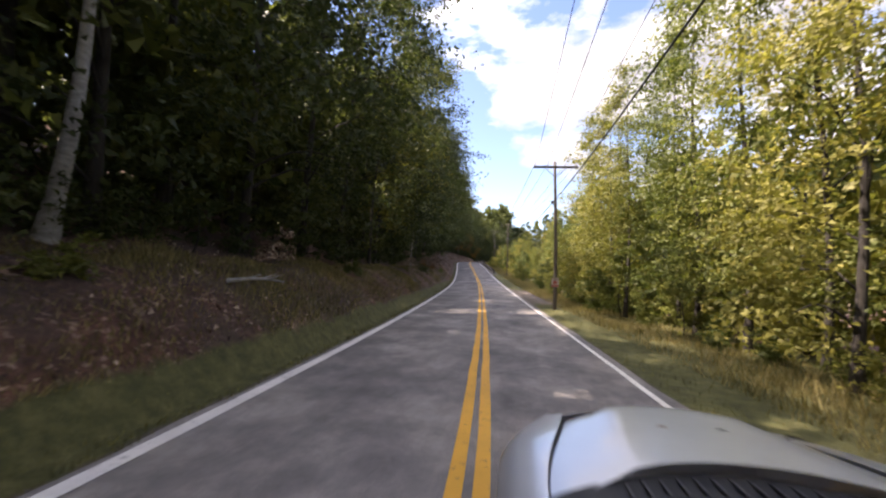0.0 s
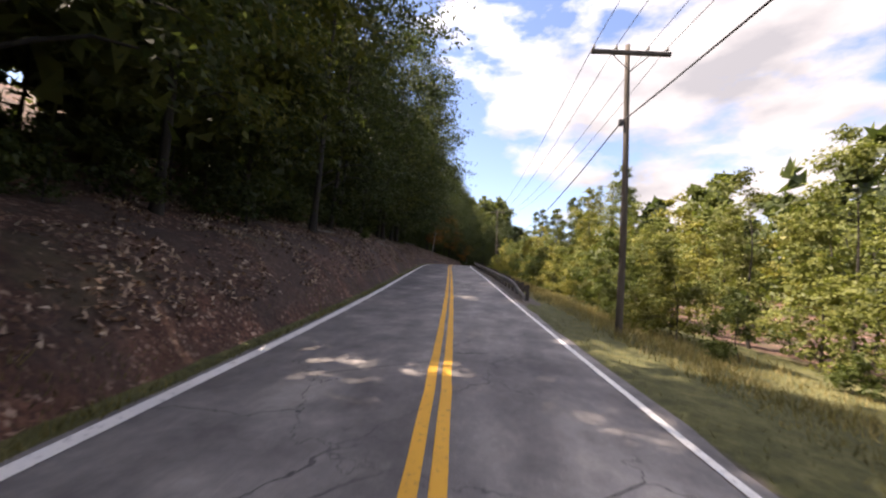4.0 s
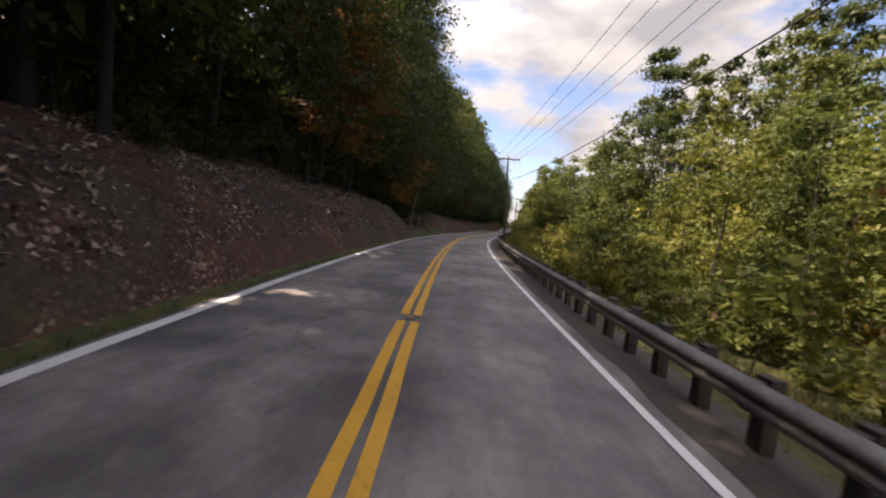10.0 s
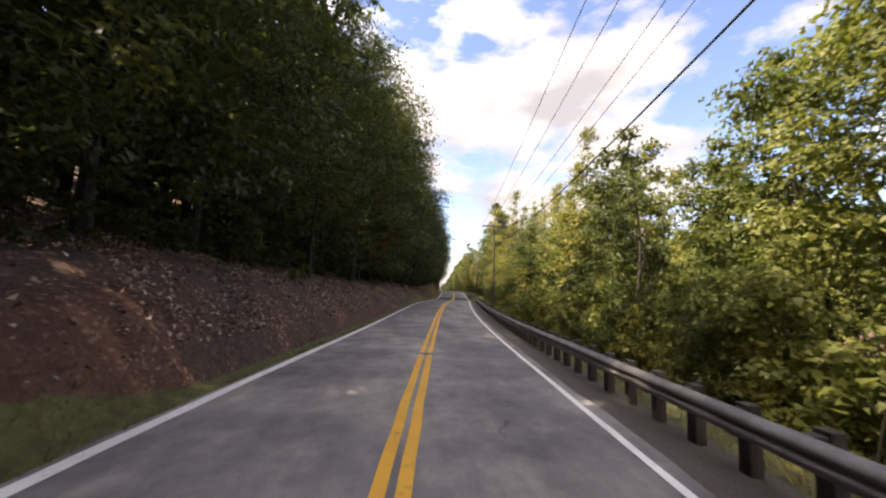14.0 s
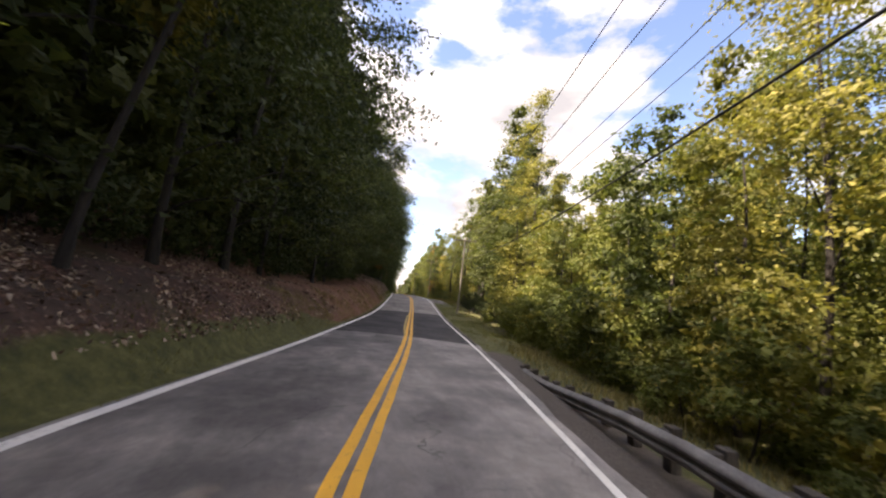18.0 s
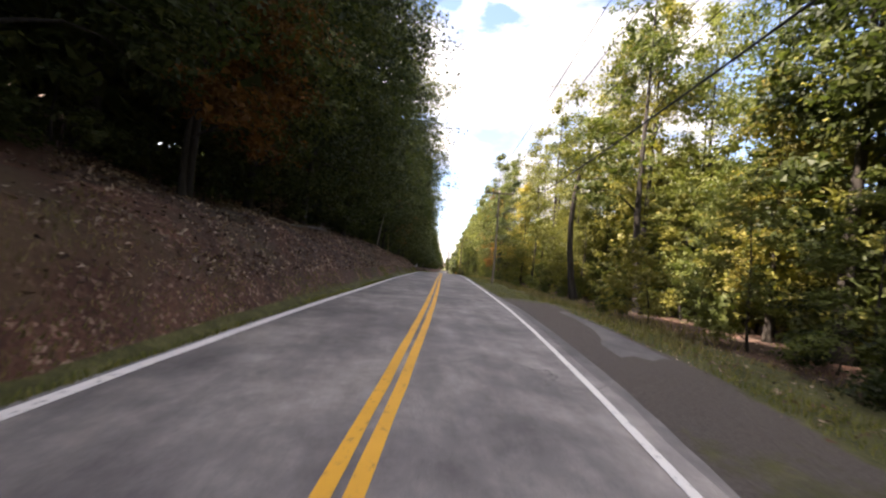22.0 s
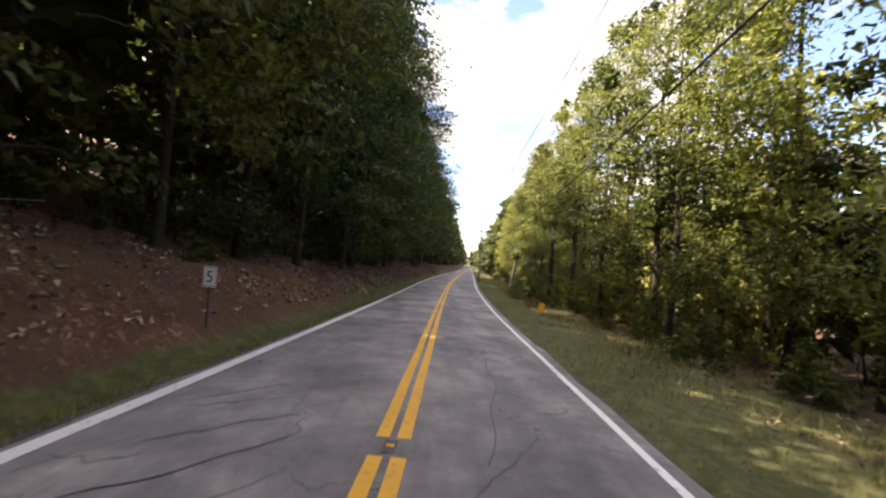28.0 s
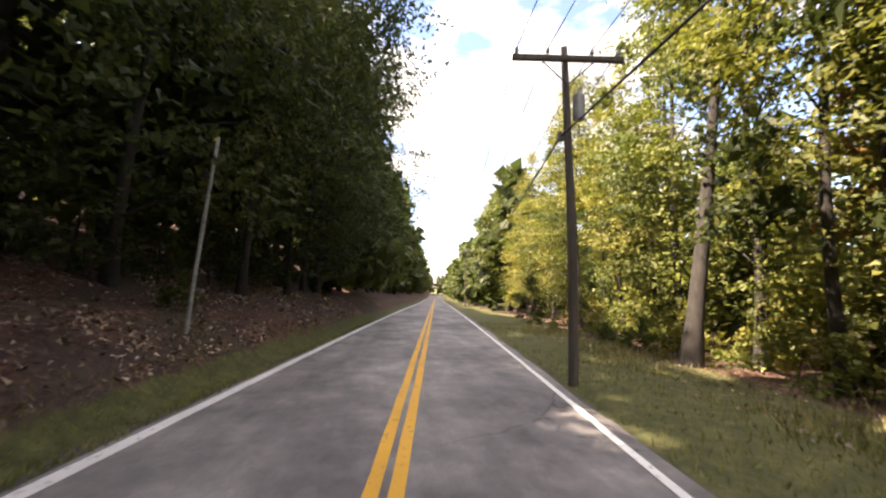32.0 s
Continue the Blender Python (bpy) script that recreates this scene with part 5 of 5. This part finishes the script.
for s, lat, h, r0, lx, mat, name, label, cat in (
        (129.5, -4.9, 4.4, 0.06, 0.5, PALE_BARK, "stub_pole", "bare pale wooden pole leaning on the bank", "pole"),
        (178.0, -5.5, 3.7, 0.045, 0.45, PALE_BARK, "stub_pole", "bare pale wooden pole at the end of the bank", "pole"),
        (330.0, -5.1, 2.1, 0.02, -0.15, YELLOW_TUBE, "guy_marker", "faded pale yellow plastic guy-wire marker on the bank", "marker"),
        (330.5, -6.4, 4.6, 0.06, 0.8, PALE_BARK, "stub_pole", "slim pale wooden pole leaning on the bank", "pole"),
        (422.8, -5.0, 4.4, 0.05, 0.4, PALE_BARK, "stub_pole", "bare pale wooden pole beside the road", "pole"),
        (398.5, -7.3, 5.5, 0.05, 0.9, PALE_BARK, "stub_pole", "thin pale wooden pole under the trees", "pole")):
    stub_pole(h, r0, lx, 0.0, mat, name, label, cat).matrix_basis = spot(s, lat, float(rise(s, lat)))


def mile_sign():
    top = new("mile_marker")
    bm = box(bmesh.new(), -0.025, 0.025, -0.015, 0.015, -0.3, 1.75, 0.004)
    part("sign_post", bm, POLE_WOOD, top)
    bm = box(bmesh.new(), -0.15, 0.15, -0.022, -0.016, 1.32, 1.76, 0.004)
    plate = part("sign_plate", bm, SIGN_WHITE, top, "white sheet-metal plate")
    tx = bpy.data.curves.new("digit", "FONT")
    tx.body, tx.size, tx.align_x, tx.align_y, tx.extrude = "5", 0.34, "CENTER", "CENTER", 0.0015
    tx.materials.append(SIGN_DARK)
    tmp = new("digit", tx)
    me = bpy.data.meshes.new_from_object(tmp)
    bpy.data.objects.remove(tmp)
    hang("digit", me, plate, "black numeral", Matrix.Translation((0, -0.025, 1.53)) @ pose(0, 0, 0, 90, 0, 0))
    for x0, x1, z0, z1 in ((-0.14, 0.14, 1.735, 1.743), (-0.14, 0.14, 1.337, 1.345), (-0.14, -0.132, 1.337, 1.743), (0.132, 0.14, 1.337, 1.743)):
        part("border", box(bmesh.new(), x0, x1, -0.026, -0.0225, z0, z1), SIGN_DARK, plate)
    return tagged(top, "small white mile marker sign on a thin post", "sign")


mile_sign().matrix_basis = spot(375.5, -4.55, -0.14)


def notice():
    top = new("notice_sign")
    bm = box(bmesh.new(), -0.27, 0.27, -0.008, 0.008, 0, 0.72, 0.004)
    board = part("board", bm, SIGN_FADED, top, "faded pale board")
    part("red_band", box(bmesh.new(), -0.26, 0.26, -0.013, -0.009, 0.02, 0.17), SIGN_RUST, board)
    bm = rod(bmesh.new(), (0, -0.009, 0.36), (0, -0.013, 0.36), 0.15, None, 20)
    part("round_emblem", bm, SIGN_RUST, board)
    for z, w in ((0.6, 0.2), (0.54, 0.15)):
        part("text_bar", box(bmesh.new(), -w, w, -0.013, -0.009, z, z + 0.035), SIGN_DARK, board)
    return tagged(top, "faded pink and red notice board nailed to a utility pole", "sign")


m = spot(26.2, 4.1, float(rise(26.2, 4.1)))
notice().matrix_basis = m @ pose(-0.03, -0.16, 1.28) @ Matrix.Scale(0.72, 4)


def amber_marker():
    top = new("delineator")
    part("stake", box(bmesh.new(), -0.02, 0.02, -0.015, 0.015, -0.3, 0.7, 0.003), STEEL, top)
    part("plate", box(bmesh.new(), -0.125, 0.125, -0.022, -0.016, 0.44, 0.88, 0.004), SIGN_AMBER, top, "amber reflective plate")
    return tagged(top, "leaning amber reflector marker on a short stake", "marker")


amber_marker().matrix_basis = spot(385.3, 4.55, float(rise(385.3, 4.55)), 0) @ pose(0, 0, 0, 0, 12, 0)


def road_marker():
    top = new("pavement_marker")
    bm = box(bmesh.new(), -0.07, 0.07, -0.13, 0.13, 0.0, 0.018, 0.008)
    part("casting", bm, IRON, top)
    bm = box(bmesh.new(), -0.045, 0.045, -0.03, 0.03, 0.0165, 0.03, 0.006)
    part("lens", bm, SIGN_AMBER, top)
    return tagged(top, "raised reflective pavement marker set between the yellow stripes", "road marker", "pavement markers")


rm = road_marker()
for k, s in enumerate(MARKERS):
    m = spot(s, 0.0, 0.036)
    if k == 0:
        rm.matrix_basis = m
    else:
        copy_thing(rm, m)


def rock(seed, mat=STONE):
    r = np.random.default_rng(seed)
    bm = bmesh.new()
    bmesh.ops.create_icosphere(bm, subdivisions=2, radius=0.5)
    d = r.normal(size=(7, 3))
    d /= np.linalg.norm(d, axis=1)[:, None]
    for vtx in bm.verts:
        c = np.array(vtx.co)
        k = min(1.0, min(0.36 / max(1e-3, float(c @ n) / 0.5) if c @ n > 0 else 1.0 for n in d))
        vtx.co = Vector((c * max(0.45, k) * (1 + r.normal(scale=0.04))).tolist())
    ob = part("rock", bm, mat)
    return tagged(ob, "pale broken limestone rock on the bank", "rock", "rocks on the bank")


models = [rock(k) for k in range(5)]
r = np.random.default_rng(77)
for k in range(260):
    s = float(r.uniform(84, 122)) if k < 210 else float(r.choice([r.uniform(44, 60), r.uniform(160, 176), r.uniform(368, 382)]))
    lat = -steps(s, TOE) - float(r.uniform(0.3, 3.6))
    z = float(r.uniform(0.16, 0.62)) ** 1.1
    m = spot(s, lat, float(rise(s, lat)) + z * 0.08, float(r.uniform(0, 360)), (z * 1.3, z, z * 0.6))
    if k < 5:
        models[k].matrix_basis = m
    else:
        copy_thing(models[k % 5], m)


bm = box(bmesh.new(), -0.19, 0.19, -0.02, 0.02, 0.0, 0.2, 0.008)
box(bm, -0.16, -0.12, -0.015, 0.015, -0.2, 0.02)
box(bm, 0.12, 0.16, -0.015, 0.015, -0.2, 0.02)
plank = tagged(part("board", bm, POLE_WOOD), "small weathered wooden board stuck in the leafy bank", "board")
plank.matrix_basis = spot(325.4, -6.0, float(rise(325.4, -6.0)) + 0.03, 12)


def fallen_branch(length, seed):
    r = np.random.default_rng(seed)
    t = np.linspace(0, 1, 8)
    p = np.stack([t * length, 0.08 * length * np.sin(t * 4 + seed), 0.05 + 0.06 * np.sin(t * 3)], -1)
    bits = [tube(p, np.linspace(0.06, 0.015, 8), 6)]
    for k in (2, 4, 5):
        e = p[k] + np.array([0.25 * length, (-1) ** k * 0.2 * length, 0.12])
        bits.append(tube(np.linspace(p[k], e, 4), np.linspace(0.025, 0.008, 4), 5))
    v, f = joined(bits)
    return tagged(new("fallen_branch", mesh_of("fallen_branch", v, f, PALE_BARK, False)), "dead pale branch lying on the bank", "branch", "fallen branches")


for k, (s, lat, ln, turn) in enumerate(((11.5, -5.6, 1.2, 20), (29, -8.0, 3.4, 100), (53, -7.0, 2.0, 60), (81, -8.2, 4.0, 80), (103, -8.6, 5.0, 95), (118, -7.5, 2.6, 60), (304, -7.8, 4.0, 110), (311, -7.2, 3.0, 75), (371, -8.4, 4.2, 100), (412, -8.0, 3.2, 85), (427, -7.4, 2.6, 120))):
    ob = fallen_branch(ln, k)
    m = spot(s, lat, float(rise(s, lat)) + 0.05, turn)
    ob.matrix_basis = m


# tar-sealed cracks
def crack(name, s0, lat0, s1, lat1, w, seed):
    t = np.linspace(0, 1, 24)
    S = s0 + (s1 - s0) * t
    L = lat0 + (lat1 - lat0) * t + 0.22 * np.sin(t * 3.1 + seed) + 0.05 * np.sin(t * 17 + seed)
    if abs(s1 - s0) < 2.5:
        L = lat0 + (lat1 - lat0) * t
        S = S + 0.16 * np.sin(t * 4.1 + seed) + 0.04 * np.sin(t * 17 + seed)
    a = place(S, L - w / 2, crown(S, L) + 0.008)
    b = place(S, L + w / 2, crown(S, L) + 0.008)
    if abs(s1 - s0) < 2.5:
        a, b = place(S - w / 2, L, crown(S, L) + 0.008), place(S + w / 2, L, crown(S, L) + 0.008)
    v = np.stack([a, b], 1).reshape(-1, 3)
    f = np.array([(2 * i, 2 * i + 1, 2 * i + 3, 2 * i + 2) for i in range(23)])
    tagged(new(name, mesh_of(name, v, f, TAR)), "black tar-sealed crack in the asphalt", "road crack", kind="structure")


for k, (s0, l0, s1, l1) in enumerate(((371.3, 1.0, 377.5, 1.3), (369.5, -2.8, 371.8, -1.0), (48.2, -2.9, 47.0, -1.6), (166.2, -2.4, 165.9, -0.6), (158.5, -2.4, 161.0, -1.6), (329.3, -2.2, 330.6, -0.9), (357.6, 1.2, 366, 1.7), (303.5, 1.4, 302.6, 2.6), (196, -2.6, 197.4, -1.2),
        (370.2, -3.1, 372.6, -2.0), (371.4, -2.4, 372.0, -1.2), (372.4, -2.0, 374.3, -1.5), (370.6, -2.9, 371.1, -2.2), (366.5, -3.0, 369.2, -2.8), (155.5, -2.2, 157.0, -1.3),
        (153.8, -2.6, 155.0, -2.3), (254.2, -2.8, 256.6, -3.0), (253.6, -2.2, 255.4, -1.6), (255.6, -1.0, 256.4, -0.5), (165.2, -2.9, 164.4, -2.2), (49.5, -2.2, 50.6, -1.2))):
    crack("crack_seal", s0, l0, s1, l1, 0.026 if k % 3 else 0.016, k * 1.7)


# dark streaks in the lane
for k, (s0, l0, s1, l1, w) in enumerate(((279.5, -1.35, 292, -2.6, 0.3), (281.5, -1.05, 287.5, -1.6, 0.16))):
    t = np.linspace(0, 1, 30)
    S, L = s0 + (s1 - s0) * t, l0 + (l1 - l0) * t + 0.1 * np.sin(t * 9 + k)
    half = w / 2 * np.sin(np.pi * np.clip(t, 0.02, 0.98)) ** 0.5 * (1 + 0.3 * np.sin(t * 31 + k))
    p, q = place(S, L - half, crown(S, L - half) + 0.009), place(S, L + half, crown(S, L + half) + 0.009)
    v = np.stack([p, q], 1).reshape(-1, 3)
    f = np.array([(2 * i, 2 * i + 1, 2 * i + 3, 2 * i + 2) for i in range(29)])
    tagged(new("tyre_mark", mesh_of("tyre_mark", v, f, DARKER_ASPHALT)), "dark streak on the worn asphalt", "road mark", kind="structure")


# ---- the silver car at the start of the way ----
CAR_PAINT, cn, cl, cb = material("silver_car_paint", 0.28, 0.25)
cl.new(ramp(cn, cl, noise_node(cn, cl, 1.2, 4.0), [(0.3, (0.5, 0.52, 0.55)), (0.7, (0.62, 0.64, 0.67))]), cb.inputs["Base Color"])
cb.inputs["Coat Weight"].default_value, cb.inputs["Coat Roughness"].default_value = 0.7, 0.06
GLASS, gn, gl, gb = material("tinted_car_glass", 0.04)
gb.inputs["Base Color"].default_value = (0.012, 0.015, 0.014, 1)
BLACK = rough_mat("black_car_plastic", (0.012, 0.012, 0.013), (0.03, 0.03, 0.031), 8.0, 0.6)
RUBBER = rough_mat("tyre_rubber", (0.015, 0.015, 0.015), (0.03, 0.03, 0.03), 6.0, 0.9)
LAMP_GLASS = rough_mat("clear_lamp_glass", (0.5, 0.5, 0.5), (0.7, 0.7, 0.7), 4.0, 0.1)
RED_GLASS = rough_mat("red_lamp_glass", (0.3, 0.02, 0.02), (0.42, 0.03, 0.03), 4.0, 0.15)


def sheet(rows):
    """verts and faces of a grid given as rows of points"""
    V = np.array(rows, float)
    n, m = V.shape[:2]
    i, j = np.meshgrid(np.arange(n - 1), np.arange(m - 1), indexing="ij")
    return V.reshape(-1, 3), np.stack([i * m + j, i * m + j + 1, (i + 1) * m + j + 1, (i + 1) * m + j], -1).reshape(-1, 4)


def car():
    """x: 0 to 1.86 across, y ahead with the front at 3.0, z up; the left flank at x = 0"""
    top = new("car")
    mid_x, half = 0.93, 0.93
    put = lambda name, rows, mat, label="", parent=None: hang(name, mesh_of(name, *sheet(rows), mat, False), parent or top, label)
    # bonnet: crowned, with a raised middle
    rows = []
    for y in np.linspace(1.42, 2.72, 15):
        u = (y - 1.42) / 1.3
        row = []
        for q in np.linspace(-1, 1, 15):
            w = 0.745 - 0.24 * smooth(0.9 * u)
            z = 1.14 - 0.045 * u - 0.2 * max(0, u - 0.72) ** 1.5 * 4 - 0.055 * abs(q) ** 3 + 0.022 * smooth((0.72 - abs(q)) / 0.12)
            back_edge = 0.3 * (1 - q * q) * (1 - u)
            row.append((mid_x + q * w, y + back_edge - 0.1 * q * q * u, z))
        rows.append(row)
    put("bonnet", rows, CAR_PAINT, "smooth silver bonnet")
    # flanks with wheel arches
    for side in (-1, 1):
        rows = []
        for y in np.linspace(-1.9, 2.86, 60):
            nose = smooth((y - 1.75) / 1.15)
            wide = half - 0.3 * nose ** 1.5
            low = 0.24
            for wy in (2.05, -0.85):
                if abs(y - wy) < 0.4:
                    low = max(low, 0.36 + math.sqrt(0.4 ** 2 - (y - wy) ** 2))
            high = 1.075 - 0.09 * nose - 0.02 * smooth((0.9 - y) / 2) - 0.22 * smooth((y - 2.55) / 0.3)
            zs = [low, low + (high - low) * 0.35, low + (high - low) * 0.7, high - 0.05, high, high + 0.012]
            xs = [wide - 0.03, wide, wide - 0.005, wide - 0.03, wide - 0.09, 0.753 - 0.24 * smooth(0.9 * (y - 1.42) / 1.3) if y > 1.4 else wide - 0.1]
            rows.append([(mid_x + side * x, y, z) for x, z in zip(xs, zs)])
        put("fender", rows, CAR_PAINT)
    # nose, grille and lamps
    rows = []
    for q in np.linspace(-1, 1, 17):
        y = 2.98 - 0.26 * q * q
        rows.append([(mid_x + q * 0.63, y + dy, z) for z, dy in ((0.26, -0.06), (0.42, 0.02), (0.62, 0.03), (0.8, 0.0), (0.93, -0.08), (0.985, -0.2))])
    put("front_bumper", rows, CAR_PAINT)
    rows = [[(mid_x + q * 0.42, 3.02 - 0.24 * (q * 0.5) ** 2 + 0.005, z) for z in (0.48, 0.6, 0.72)] for q in np.linspace(-1, 1, 9)]
    put("grille", rows, BLACK)
    for side in (-1, 1):
        rows = [[(mid_x + side * (0.38 + 0.22 * k), 2.975 - 0.26 * (0.6 + 0.34 * k) ** 2 - dz * 0.3, 0.72 + dz) for dz in (0, 0.08, 0.16)] for k in np.linspace(0, 1, 6)]
        put("headlight", rows, LAMP_GLASS)
        bm = box(bmesh.new(), mid_x + side * 0.7 - 0.1, mid_x + side * 0.7 + 0.1, -1.94, -1.88, 0.8, 1.05, 0.02)
        part("tail_light", bm, RED_GLASS, top)
    # cowl with slots, wipers
    rows = []
    for q in np.linspace(-1, 1, 21):
        e = 0.3 * (1 - q * q)
        rows.append([(mid_x + q * 0.76, y + e, z) for y, z in ((1.12, 1.15), (1.22, 1.11), (1.34, 1.095), (1.43, 1.115))])
    cowl = put("cowl", rows, BLACK, "black plastic wiper cowl")
    for k in range(15):
        q = -0.62 + 1.24 * k / 14
        e = 0.3 * (1 - q * q)
        bm = box(bmesh.new(), mid_x + q * 0.76 - 0.006, mid_x + q * 0.76 + 0.006, 1.3 + e, 1.4 + e, 1.1, 1.113, 0.003)
        part("cowl_slat", bm, IRON, cowl)
    for x0, x1 in ((0.36, 1.0), (0.95, 1.5)):
        v, f = tube(np.array([(x0, 1.36, 1.13), (x0 + 0.2, 1.42, 1.16), (x1, 1.4, 1.18)]), [0.016, 0.012, 0.008], 6)
        hang("wiper", mesh_of("wiper", v, f, BLACK, False), top)
    # glass and roof
    rows = [[(mid_x + q * (0.72 - 0.14 * u), 1.14 - 1.0 * u + 0.3 * (1 - q * q) * (1 - 0.4 * u), 1.15 + 0.5 * u + 0.02 * (1 - q * q)) for u in np.linspace(0, 1, 6)] for q in np.linspace(-1, 1, 11)]
    put("windscreen", rows, GLASS, "dark glossy windscreen")
    for side in (-1, 1):
        v, f = tube(np.array([(mid_x + side * 0.77, 1.16, 1.12), (mid_x + side * 0.7, 0.62, 1.39), (mid_x + side * 0.6, 0.14, 1.66)]), 0.045, 8)
        hang("pillar", mesh_of("pillar", v, f, CAR_PAINT, False), top)
        rows = [[(mid_x + side * (0.8 - 0.18 * u), y - (0.5 * u if y > 0 else -0.35 * u), 1.06 + 0.58 * u) for u in np.linspace(0, 1, 4)] for y in np.linspace(-1.8, 0.75, 9)]
        put("side_window", rows, GLASS)
    rows = [[(mid_x + q * 0.62, y, 1.67 + 0.03 * (1 - q * q) - 0.06 * ((y + 0.65) / 0.9) ** 2 * 0.6) for q in np.linspace(-1, 1, 9)] for y in np.linspace(-1.55, 0.2, 9)]
    put("roof", rows, CAR_PAINT)
    rows = [[(mid_x + q * (0.62 + 0.22 * u), -1.5 - 0.4 * u, 1.66 - 1.36 * u) for u in np.linspace(0, 1, 6)] for q in np.linspace(-1, 1, 9)]
    put("tailgate", rows, CAR_PAINT)
    for x in (0.12, 1.74):
        for y in (2.05, -0.85):
            bm = bmesh.new()
            rod(bm, (x - 0.1, y, 0.36), (x + 0.1, y, 0.36), 0.35, None, 28)
            bmesh.ops.bevel(bm, geom=[e for e in bm.edges if len(e.link_faces) == 2 and any(len(f.verts) > 4 for f in e.link_faces)], offset=0.03, segments=2, affect="EDGES")
            tyre = part("wheel", bm, RUBBER, top, "black tyre", soft=False)
            bm = rod(bmesh.new(), (x - 0.104, y, 0.36), (x + 0.104, y, 0.36), 0.22, None, 20)
            part("rim", bm, STEEL, tyre)
    for k, (x, y, turn) in enumerate(((0.78, 2.1, 10), (1.05, 2.12, 4), (1.34, 2.1, -20))):
        v, f = tube(np.array([(x - 0.03, y, 1.138), (x, y + 0.012 * k, 1.142), (x + 0.05, y + 0.005, 1.137)]), [0.006, 0.007, 0.003], 5)
        hang("twig", mesh_of("twig", v, f, BARK if k else LEAF_RUST, False), top, "fallen twig on the bonnet")
    return tagged(top, "silver car with leaf bits on its bonnet, standing in the lane", "car")


car().matrix_basis = Matrix.Translation((0.06, 3.53, 0.03)) @ pose(0, 0, 0, 0, 0, 5.0) @ pose(-0.02, -0.05, 0)
